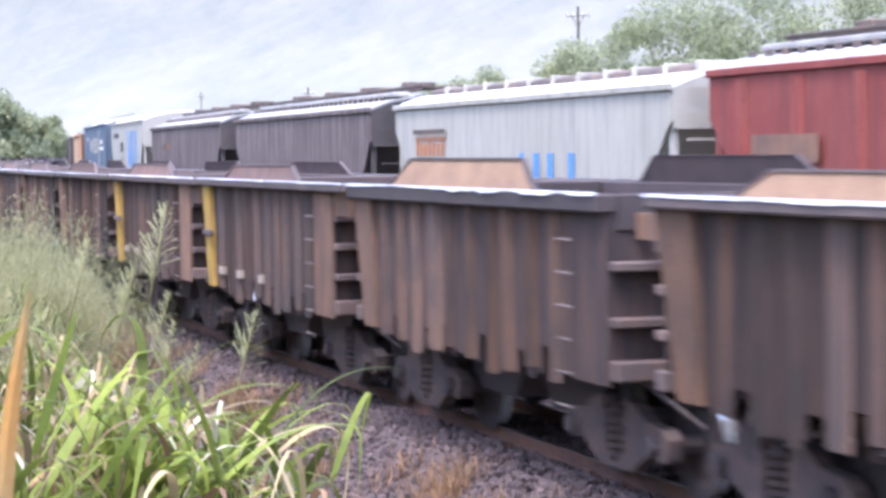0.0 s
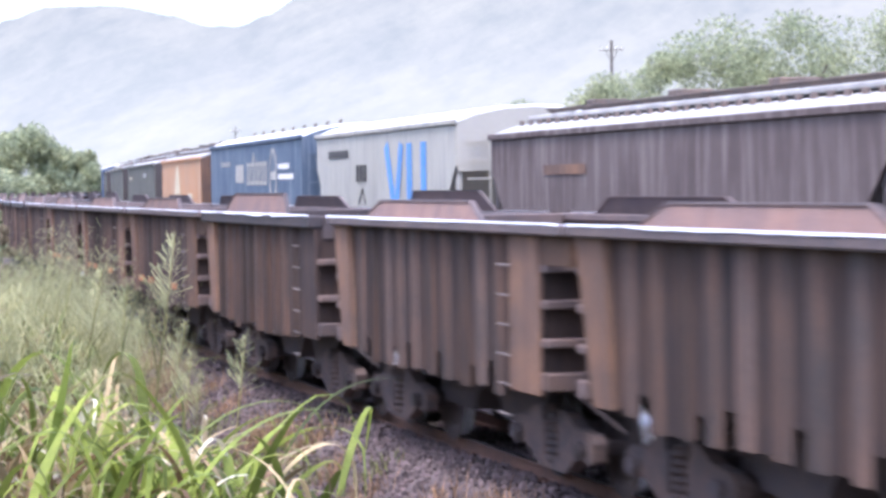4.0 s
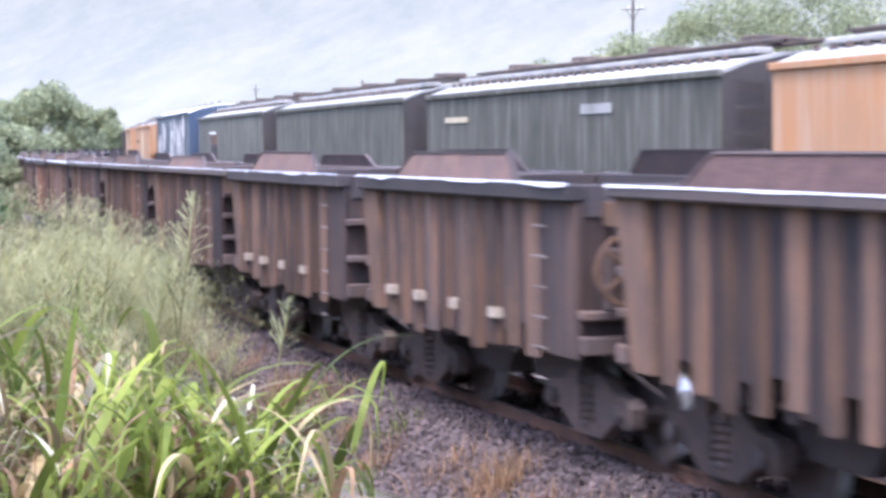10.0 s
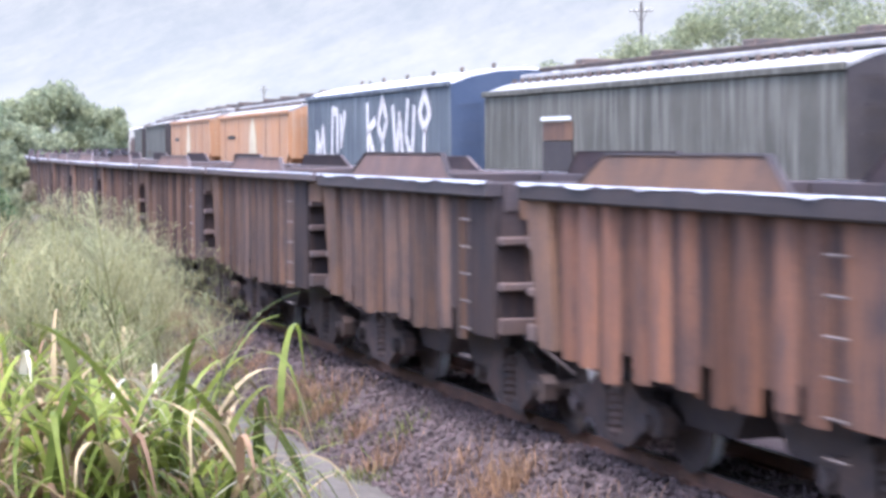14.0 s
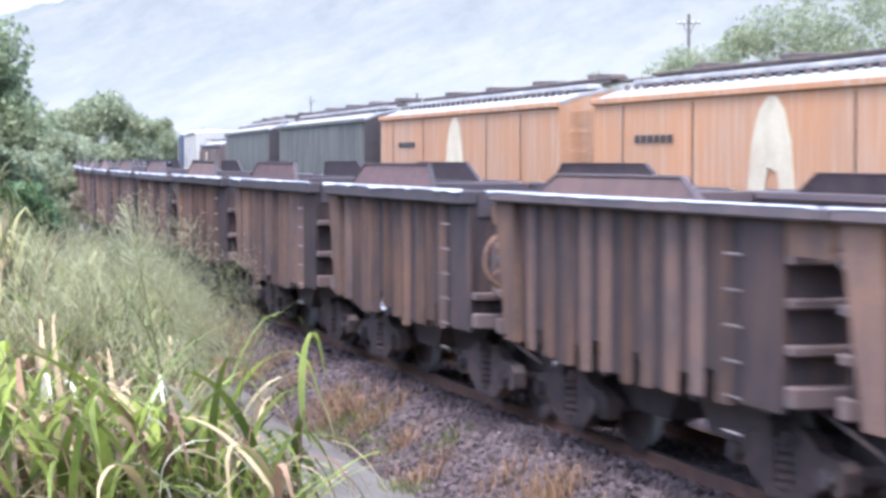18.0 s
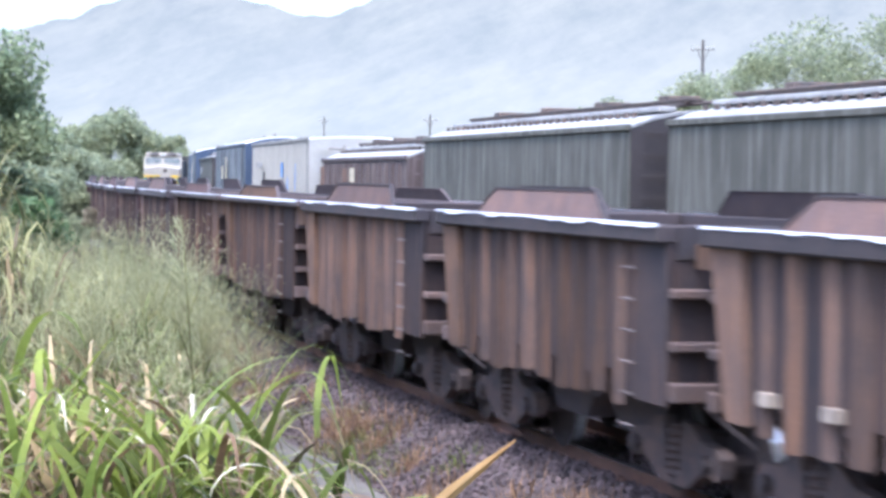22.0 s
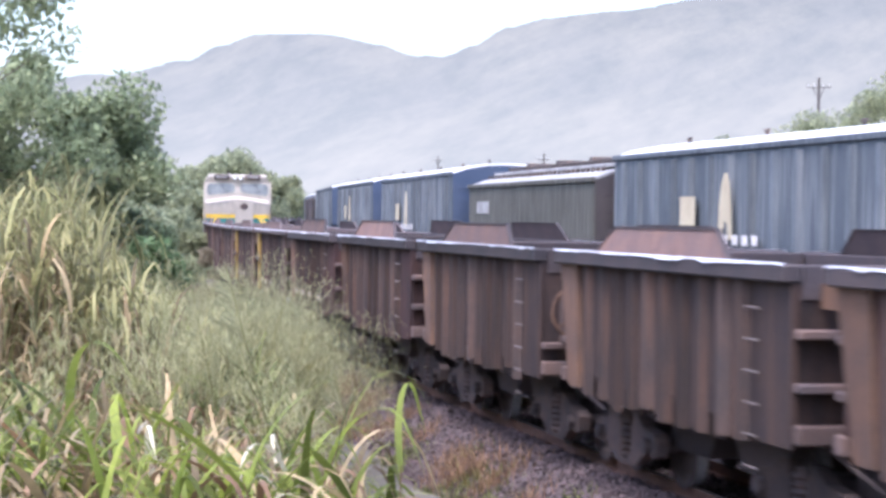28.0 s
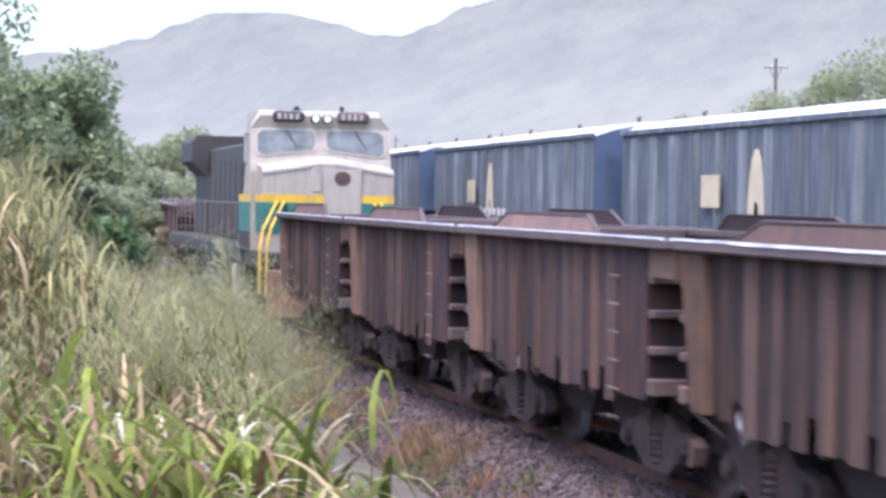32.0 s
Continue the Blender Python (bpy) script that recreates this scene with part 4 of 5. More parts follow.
# ---------------------------------------------------------------- the locomotive in the ore train
def locomotive():
    """x forward, nose at x = 0, body behind it."""
    L = thing("diesel_locomotive", "grey diesel locomotive with yellow and green bands", "locomotive")
    part("frame_deck", boxm(-22.0, 1.1, -1.45, 1.45, 1.25, 1.6, .03), LOCODARK, L)
    # nose: sloped hood
    prof = [(.45, 1.6, 0), (.45, 3.46, 1), (.36, 3.55, 1), (-.75, 3.64, 1), (-.75, 1.6, 0)]
    vs = [(x, y, z - drop * top) for y, drop in ((-1.3, .19), (-.14, 0), (.14, 0), (1.3, .19)) for x, z, top in prof]
    fs = [(5 * k + i, 5 * k + (i + 1) % 5, 5 * k + 5 + (i + 1) % 5, 5 * k + 5 + i) for k in range(3) for i in range(5)]
    fs = [f[::-1] for f in fs] + [tuple(range(5)), tuple(range(15, 20))[::-1]]
    part("nose", (vs, fs), LOCOGREY, L, "warm grey sloping nose")
    # White strips paint the highlight on the nose's lit top edge.
    for q in (-1, 1):
        o = [(q * .14, 3.47), (q * 1.3, 3.28), (q * 1.3, 3.22), (q * .14, 3.42)]
        part("sill_strip", prism(bmesh.new(), o if q > 0 else o[::-1], .02, lambda u, v, w: (.452 + w, u, v)), WHITE, L, "painted highlight along the nose's top edge")
    part("nose_band", boxm(.455, .475, -1.31, 1.31, 2.64, 2.8), LOCOYELLOW, L, "yellow band")
    part("nose_band", boxm(.455, .475, -1.31, 1.31, 2.0, 2.64), LOCOGREEN, L, "green band")
    part("nose_band", boxm(-.9, .45, -1.32, -1.302, 2.64, 2.8), LOCOYELLOW, L, "yellow band")
    part("nose_band", boxm(-.9, .45, -1.32, -1.302, 2.0, 2.64), LOCOGREEN, L, "green band")
    for z0, z1, paint, tint in ((2.64, 2.8, LOCOYELLOW, "yellow band"), (2.0, 2.64, LOCOGREEN, "green band"), (1.62, 2.0, LOCODARK, "dark skirt below the bands")):
        part("cab_band", boxm(-2.58, -.57, -1.432, -1.422, z0, z1), paint, L, tint)
    dr = part("nose_door", boxm(.478, .5, -.1, .65, 1.75, 3.34, .008), LOCOGREY, L)
    o = [(.27 + .17 * math.cos(math.pi * (k + .5) / 4), 3.16 + .15 * math.sin(math.pi * (k + .5) / 4)) for k in range(8)]
    part("door_window", prism(bmesh.new(), o, .012, lambda u, v, w: (.502 + w, u, v)), GEAR, dr, "eight-sided dusty window")
    # cab with a raked windscreen
    bm = bmesh.new()
    prism(bm, [(-.55, 3.3), (-.78, 4.22), (-.72, 4.5), (-1.0, 4.62), (-2.9, 4.62), (-2.9, 1.6), (-.55, 1.6)], 2.84, lambda u, v, w: (u, -1.42 + w, v))
    for v in bm.verts:
        if v.co.z > 4.3:
            v.co.y *= .86
    part("cab", bm, LOCOGREY, L, "warm grey cab")

    def pane(yi, yo, grow, proud):
        """A windscreen whose lower edge falls away towards the outer pillar."""
        g = math.copysign(grow, yo)
        o = [(yi - g, 3.86 - grow), (yi + math.copysign(.08, yo) - g, 3.78 - grow), (yo - math.copysign(.1, yo) + g, 3.66 - grow), (yo + g, 3.74 - grow), (yo + g, 4.08), (yo - math.copysign(.1, yo) + g, 4.18 + grow), (yi + math.copysign(.08, yo) - g, 4.18 + grow), (yi - g, 4.1 + grow)]
        o = o if yo > 0 else o[::-1]
        return prism(bmesh.new(), o, .02, lambda u, v, w: (-.55 - (v - 3.3) * .25 + w + proud, u, v))
    for yi, yo in ((-.12, -1.28), (.12, 1.28)):
        fr = part("windscreen_frame", pane(yi, yo, .05, .004), LOCOGREY, L)
        part("windscreen", pane(yi, yo, 0, .016), GLASS, fr)
        wp = bmesh.new()
        rod(wp, (-.7, (yi + yo) / 2, 4.2), (-.64, (yi + yo) / 2 + .25, 3.75), .012, n=5)
        part("wiper", wp, BLACK, L)
    part("nose_pillar", boxm(.36, .47, -.34, -.14, 2.86, 3.42, .02), LOCOGREY, L)
    for y0, y1 in ((-.98, -.34), (.32, .98)):
        nb = part("number_box", boxm(-.76, -.6, y0, y1, 4.36, 4.6, .06), GEAR, L, "brownish number box")
        for k in range(4):
            part("digit_bar", boxm(-.602, -.594, y0 + .09 + .12 * k, y0 + .16 + .12 * k, 4.42, 4.54), ROOFDK, nb)
    for y in (-.13, .13):
        lb = bmesh.new()
        rod(lb, (-.72, y, 4.44), (-.6, y, 4.44), .1, n=14)
        hl = part("headlight", lb, BLACK, L)
        lb = bmesh.new()
        rod(lb, (-.6, y, 4.44), (-.59, y, 4.44), .075, n=14)
        part("lens", lb, LAMP, hl)
    sw = part("side_window_frame", boxm(-2.5, -1.3, -1.44, -1.415, 3.45, 4.15, .01), BLACK, L)
    part("side_window", boxm(-2.45, -1.35, -1.452, -1.441, 3.5, 4.1), GLASS, sw)
    part("cab_door", boxm(-2.86, -2.6, -1.44, -1.42, 1.7, 3.7, .01), LOCODARK, L)
    # long hood and the flared radiator wing at the rear
    part("engine_hood", boxm(-17.6, -2.9, -.66, .66, 1.6, 4.1, .06), LOCODARK, L)
    bm = bmesh.new()
    prism(bm, [(-.72, 3.3), (-1.2, 3.75), (-1.2, 4.3), (-1.0, 4.5), (1.0, 4.5), (1.2, 4.3), (1.2, 3.75), (.72, 3.3)], 3.4, lambda u, v, w: (-21.0 + w, u, v))
    part("radiator_wing", bm, LOCODARK, L)
    part("rear_hood", boxm(-21.0, -17.6, -.74, .74, 1.6, 3.9, .06), LOCODARK, L)
    for k in range(9):
        part("hood_door", boxm(-16.8 + 1.25 * k, -15.75 + 1.25 * k, -.682, -.662, 1.8, 3.7, .006), LOCODARK, L)
    st = bmesh.new()
    rod(st, (-9, 0, 4.18), (-9, 0, 4.5), .28, .24, 12)
    part("exhaust_stack", st, BLACK, L)
    # pilot, steps, handrails
    part("pilot", boxm(.95, 1.15, -1.4, 1.4, .25, 1.25, .03), RUSTPLATE, L, "scuffed orange pilot plate")
    for sgn in (-1, 1):
        for k in range(3):
            part("step", boxm(.55, 1.1, sgn * 1.3 - .16, sgn * 1.3 + .16, .4 + .32 * k, .44 + .32 * k, .006), GEAR, L)
        hb = bmesh.new()
        for inset in (0, .14):
            pts = [(1.12, sgn * (1.42 - inset), .75), (1.12, sgn * (1.42 - inset), 1.7), (1.02, sgn * (1.34 - inset), 2.1), (.52, sgn * (1.02 - inset), 2.66)]
            for p, q in zip(pts, pts[1:]):
                rod(hb, p, q, .028, n=8)
        part("handrail", hb, LOCOYELLOW, L, "yellow handrail")
        sr = bmesh.new()
        for k in range(13):
            rod(sr, (-21 + 1.4 * k, sgn * 1.42, 1.6), (-21 + 1.4 * k, sgn * 1.42, 2.6), .018, n=6)
        rod(sr, (-21, sgn * 1.42, 2.6), (-3, sgn * 1.42, 2.6), .018, n=6)
        part("walkway_rail", sr, RUNG, L)
    bm = bmesh.new()
    rod(bm, (.5, -.9, 1.6), (.5, -.9, 2.6), .02, n=6)
    rod(bm, (1.0, -1.0, 1.6), (1.0, -1.0, 2.45), .02, n=6)
    rod(bm, (1.0, 1.0, 1.6), (1.0, 1.0, 2.45), .02, n=6)
    part("front_rail", bm, BLACK, L)
    part("fuel_tank", boxm(-13.2, -8.6, -1.3, 1.3, .35, 1.2, .12), LOCODARK, L)
    part("tool_box", boxm(-4.6, -3.9, -1.44, -1.2, .35, 1.2, .03), GREY, L, "pale grey box")
    for x in (-1.6, -5.4, -16.4, -20.2):
        bogie(L, x)
    coupler(L, 1.15, 1)
    coupler(L, -22.0, -1)
    an = bmesh.new()
    rod(an, (-1.6, .6, 4.6), (-1.6, .6, 4.75), .05, n=8)
    rod(an, (-2.2, -.4, 4.62), (-1.6, -.4, 4.68), .05, .07, 8)
    part("horn", an, BLACK, L)
    wide = Matrix.Diagonal((1, 1.07, 1, 1))
    for ob in L.children_recursive:
        if ob.name.split(".")[0] in ("nose", "sill_strip", "nose_band", "nose_door", "door_window", "nose_pillar", "cab", "cab_band", "windscreen_frame", "windscreen", "number_box", "digit_bar", "wiper", "handrail"):
            ob.data.transform(wide)
    return L


loco = locomotive()
LOCO_NOSE = 242.69

# ---------------------------------------------------------------- the ore train
BODY = {"": (RUST, RIBRUST, "rust-brown"), "dark": (RUSTDARK, RIBDARK, "ore-darkened brown"), "red": (RUSTRED, RIBRED, "red-rusted"), "maroon": (MAROON, RIBDARK, "maroon-brown")}


def car_kind(n):
    """Build of car n: heavy or light top chord, brake wheel, corner posts, reflector plates, boards, colour."""
    deep = n in (-22, -14, -9, -8, -5, -4, 1, 2, *range(9, 17), *range(19, 29))
    tall = deep or n in (-7, -6)
    wheel = n in (-9, -5, 1, 9, 13, 19, 22, 26)
    post = n in (-21, -20, 29, 30)
    marks = (0, 1, 2) if post or n in (13, 14) else (0, 1, 2, 3) if n in (-4, -5, 28) else (0, 1, 3) if n in (-13, -12, -11) else None
    orange = n in (-13, -12, -11)
    boards = "tan" if n < -21 else "ore" if n in (-8, -6, 5, 9, 10, 18, 21, 24) else "rust" if n in (0, 1, 17, 18) else ""
    body = "red" if n == 1 else "dark" if n in (-24, -23, *range(-17, -6), -21, -20, 25, 26, 29, 30, 31) else "maroon" if n > 18 else ""
    return deep, tall, wheel, post, marks, orange, boards, body


KINDS = {}
ORETRAIN = []
for n in list(range(-27, 35)) + list(range(100, 109)):
    tail = (-13.65 * S + PITCH * n) if n < 100 else LOCO_NOSE + 23.4 + .6 + LONG + PITCH * (n - 100)
    kind = car_kind(n)
    if kind in KINDS:
        car = copy_thing(KINDS[kind], Matrix())
    else:
        deep, tall, wheel, post, marks, orange, boards, body = kind
        car = KINDS[kind] = gondola(7 + len(KINDS), deep, tall, wheel, YELLOW if post else None, marks, ORANGEMARK if orange else None, {"tan": TAN, "ore": ORE, "rust": RUSTPLATE, "": BOARDS}[boards], BODY[body])
    ORETRAIN.append((car, tail))



# ---------------------------------------------------------------- hills, poles
def hills():
    """A far ridge line round the valley, kilometres off."""
    ridge = [(-60, 2.0), (-40, 2.2), (-25, 2.6), (-14, 3.1), (-8.14, 3.8), (-6.3, 4.2), (-5.3, 4.65), (-4.3, 4.98), (-3.4, 5.02), (-2.2, 5.0), (-1.0, 4.75),
             (.2, 4.45), (.7, 4.45), (1.5, 4.75), (2.5, 5.25), (3.6, 5.55), (5.5, 5.75), (8, 6.1), (12, 6.6), (16, 7.0), (25, 7.6), (40, 7), (60, 5)]
    vs, fs = [], []
    far, steps, rowsn = 2600.0, 1200, 6
    for i in range(steps + 1):
        az = -60 + 120 * i / steps
        for (a, ea), (b, eb) in zip(ridge, ridge[1:]):
            if a <= az <= b:
                el = ea + (eb - ea) * smooth(0, 1, (az - a) / (b - a))
        el += .06 * noise.noise(Vector((az * 1.3, 0, 0))) + .03 * noise.noise(Vector((az * 5, 2, 0))) + .02 * noise.noise(Vector((az * 17, 4, 0)))
        for j in range(rowsn + 1):
            k = j / rowsn
            d = far - 900 * (1 - k) + 120 * noise.noise(Vector((az * .25, k * 3, 1)))
            z = d * math.tan(radians(el)) * k ** .9 - 20 * (1 - k)
            vs.append((d * math.sin(radians(az)), d * math.cos(radians(az)), z))
    w = rowsn + 1
    fs = [(i * w + j, (i + 1) * w + j, (i + 1) * w + j + 1, i * w + j + 1) for i in range(steps) for j in range(rowsn)]
    tagged(part("backdrop_hills", (vs, fs), HILL), "pale hills across the valley with haze painted in", "hills", kind="structure")


def pole(az, dist, top, arm=.6):
    p = thing("utility_pole", "dark wooden utility pole with a cross-arm", "utility pole", "poles beyond the freight train")
    x, y = dist * math.sin(radians(az)), dist * math.cos(radians(az))
    z = ground_z(x, y)
    bm = bmesh.new()
    rod(bm, (0, 0, -.3), (0, 0, top - z), .12, .07, 10)
    part("post", bm, POLEWOOD, p)
    part("cross_arm", boxm(-arm, arm, -.025, .025, top - z - .5, top - z - .455, .008), POLEWOOD, p)
    for sx in (-.85, -.35, .35, .85):
        b = bmesh.new()
        rod(b, (sx * arm, 0, top - z - .44), (sx * arm, 0, top - z - .3), .03, n=6)
        part("insulator", b, WHITEMARK, p)
    br = bmesh.new()
    rod(br, (-.5 * arm, .02, top - z - .48), (0, .02, top - z - 1.1), .02, n=5)
    rod(br, (.5 * arm, .02, top - z - .48), (0, .02, top - z - 1.1), .02, n=5)
    part("brace", br, POLEWOOD, p)
    p.matrix_basis = pose(x, y, z, 0, 0, -20)


# ---------------------------------------------------------------- plants
def leaf_cloud(rng, centres, radii, count, size, flat=.0):
    """count small leaves scattered through soft clumps; each leaf is a bent quad of two triangles."""
    pick = rng.integers(0, len(centres), count)
    d = rng.normal(size=(count, 3))
    d /= np.linalg.norm(d, axis=1)[:, None]
    r = radii[pick] * rng.random(count) ** .45
    pos = centres[pick] + d * r[:, None] * np.array([1, 1, .8])
    a = rng.normal(size=(count, 3))
    a /= np.linalg.norm(a, axis=1)[:, None]
    b = np.cross(a, rng.normal(size=(count, 3)))
    b /= np.linalg.norm(b, axis=1)[:, None]
    s = size * rng.uniform(.6, 1.4, count)
    q = np.stack([pos - a * s[:, None], pos - b * s[:, None] * .45, pos + a * s[:, None], pos + b * s[:, None] * .45], 1).reshape(-1, 3)
    f = np.arange(count * 4).reshape(-1, 4)
    return q, f


def mesh_np(name, v, f, mat, parent=None, label=""):
    me = bpy.data.meshes.new(name)
    k = f.shape[1]
    me.vertices.add(len(v))
    me.vertices.foreach_set("co", np.asarray(v, dtype=np.float32).ravel())
    me.loops.add(f.size)
    me.loops.foreach_set("vertex_index", f.astype(np.int32).ravel())
    me.polygons.add(len(f))
    me.polygons.foreach_set("loop_start", np.arange(0, f.size, k, dtype=np.int32))
    me.polygons.foreach_set("loop_total", np.full(len(f), k, dtype=np.int32))
    me.update(calc_edges=True)
    me.validate()
    me.materials.append(mat)
    ob = new(name, me)
    ob.parent = parent
    if label:
        ob["label"] = label
    return ob


def tree(az, dist, top, wide, seed, mat, label, count=9000, size=.14, low=.15, lean=0.0, name="tree", stout=1.0):
    """A trunk, limbs and a crown of leaf clumps; top is the crown's height above the rails."""
    rng = np.random.default_rng(seed)
    x, y = dist * math.sin(radians(az)), dist * math.cos(radians(az))
    z = ground_z(x, y)
    h = top - z
    t = thing(name, label, "tree" if name == "tree" else "bush", "trees round the railway")
    t.matrix_basis = pose(x, y, z)
    bm = bmesh.new()
    rod(bm, (0, 0, -.3), (lean * .4, 0, h * .5), .03 * h * stout, .018 * h * stout, 10)
    part("trunk", bm, BARK, t)
    n = max(14, int(26 * wide / 3))
    ang = rng.uniform(0, 2 * math.pi, n)
    k = rng.uniform(low, .95, n)
    prof = np.sin(np.pi * np.clip(k * .85 + .12, 0, 1)) ** .7
    rad = wide * prof * np.sqrt(rng.uniform(.15, 1.0, n))
    c = np.stack([rad * np.cos(ang) + lean * k, rad * np.sin(ang), h * k * .93], 1)
    rr = wide * rng.uniform(.2, .38, n)
    for i in range(min(6, n)):
        lb = bmesh.new()
        a = Vector((lean * .3, 0, h * (.25 + .05 * i)))
        b = Vector(c[i])
        mid = (a + b) / 2 + Vector((0, 0, .06 * h))
        rod(lb, a, mid, .012 * h * stout, .008 * h * stout, 6)
        rod(lb, mid, b, .008 * h * stout, .003 * h * stout, 6)
        part("limb", lb, BARK, t)
    v, f = leaf_cloud(rng, c, rr, count, size)
    mesh_np("crown", v, f, mat, t)
    return t


def blades(rng, roots, length, width, mat, name, lean=.5, segs=4, curl=1.0, parent=None, grow=None, slant=0.0):
    """Arching grass blades: a tapered ribbon each, bent over towards its tip."""
    n = len(roots)
    ang = rng.uniform(0, 2 * math.pi, n)
    d = np.stack([np.cos(ang), np.sin(ang), np.zeros(n)], 1)
    side = np.stack([-np.sin(ang), np.cos(ang), np.zeros(n)], 1)
    ln = length * rng.uniform(.55, 1.2, n) * (1 if grow is None else grow)
    w = width * rng.uniform(.6, 1.3, n)
    tilt = slant + np.abs(rng.normal(0, lean, n))
    bend = curl * rng.uniform(.45, 1.8, n)
    fold = rng.random(n) < .24 * curl
    knee, drop = rng.uniform(.35, .75, n), rng.uniform(1.2, 2.3, n)
    p = roots.copy()
    rows = []
    for j in range(segs + 1):
        u = j / segs
        ww = (w * (1 - u) ** .85 * min(1, .5 + 2.2 * u) * 1.15)[:, None] / 2
        rows.append(np.stack([p - side * ww, p + side * ww], 1))
        h = np.clip((u + .5 / segs - knee) / .36, 0, 1)
        a = np.minimum(tilt + np.where(fold, bend * .5 * u + h * h * (3 - 2 * h) * drop, bend * (u + .5 / segs) ** 1.5), 2.85)
        p = p + (d * np.sin(a)[:, None] + np.array([0, 0, 1.0]) * np.cos(a)[:, None]) * (ln / segs)[:, None]
    v = np.stack(rows, 1).reshape(-1, 3)          # n, segs + 1, 2
    k = 2 * (segs + 1)
    base = np.arange(n)[:, None, None] * k + np.arange(segs)[None, :, None] * 2
    f = (base + np.array([0, 1, 3, 2])[None, None, :]).reshape(-1, 4)
    return mesh_np(name, v, f, mat, parent)


def on_bank(x, y, slack=0.0):
    """Grass keeps to the bank: left of the camera's standing place and of the path."""
    return x < .009 * y + slack and lat_of(x, y) < -3.7 + slack


CANOPY = [(-30, 1.8), (-19, 1.7), (-11.4, 1.2), (-10.5, 1.9), (-9.9, 2.1), (-9.2, 1.3), (-8.7, .2), (-8.2, -1.3), (-7.4, -1.9), (-6.2, -2.4), (-5.3, -2.75), (-4.7, -3.0), (-3.9, -3.8), (-3, -4.6), (-2.3, -5.5), (.6, -7.2)]


def skyline(a):
    """Slope, in degrees, from the camera's standing place to the top of the grass at a bearing."""
    for (a0, e0), (a1, e1) in zip(CANOPY, CANOPY[1:]):
        if a <= a1:
            return e0 + (e1 - e0) * (a - a0) / (a1 - a0)
    return -7


def room_for(x, y, tall):
    """Grass stays low beside the path, where feet and trains keep it down."""
    a, d = math.degrees(math.atan2(x, y)), math.hypot(x, y)
    tall *= min(1.0, max(.25, (-lat_of(x, y) - 2.6) / 1.3))
    tall = min(tall, 2.79 + d * math.tan(radians(skyline(a))) - ground_z(x, y))
    if a > -2.9 and d < 33:
        tall = min(tall, 2.74 + d * math.tan(radians(-5.9 - (a + 2.9) * .85)) - ground_z(x, y))
    return tall


def scatter(rng, count, az0, az1, d0, d1, power=1.0, tuft=.0, tufts=0):
    """Roots on the bank, in tufts, between two bearings and two distances from the camera's place."""
    tufts = tufts or count
    ta, td = np.radians(rng.uniform(az0, az1, tufts)), d0 + (d1 - d0) * rng.random(tufts) ** power
    tx, ty = td * np.sin(ta), td * np.cos(ta)
    i = rng.integers(0, tufts, count)
    xs, ys = tx[i] + rng.normal(0, tuft, count), ty[i] + rng.normal(0, tuft, count)
    out = [(x, y, ground_z(x, y) - .05) for x, y in zip(xs, ys) if on_bank(x, y)]
    return np.array(out)


def verge(rng, count, lat0, lat1, s0, s1, power, tuft, tufts, lift):
    tl, ts = rng.uniform(lat0, lat1, tufts), s0 + (s1 - s0) * rng.random(tufts) ** power
    i = rng.integers(0, tufts, count)
    out = []
    for lat, q in zip(tl[i] + rng.normal(0, tuft, count), ts[i] + rng.normal(0, tuft, count)):
        x, y, _ = along(q, lat)
        out.append((x, y, max(bed_z(lat), -.72) - .02 + lift))
    return np.array(out)


def leafy_stand(rng, name, stalks, az, dd, tall, per, length, width, mat, label, tufts, tuft, low=.2, lean=.6, curl=2.2, power=1.1, segs=5):
    """A stand of leafy grass: leaves spring from their stalks at many heights and arch over."""
    roots = scatter(rng, stalks, *az, *dd, power, tuft, tufts)
    h = np.array([room_for(x, y, tall * k) - .36 * length for (x, y, z), k in zip(roots, rng.uniform(.7, 1.1, len(roots)))])
    roots, h = roots[h > .12], h[h > .12]
    i = np.repeat(np.arange(len(roots)), per)
    u = rng.uniform(low, .92, len(i))
    sway = rng.normal(0, .11, (len(roots), 2))
    p = roots[i].copy()
    p[:, :2] += sway[i] * (u * h[i])[:, None]
    p[:, 2] += u * h[i]
    ob = blades(rng, p, length, width, mat, name, lean, segs, curl, grow=np.clip(h[i] / 1.1, .35, 1.15))
    tagged(ob, label, "grass", kind="stuff")


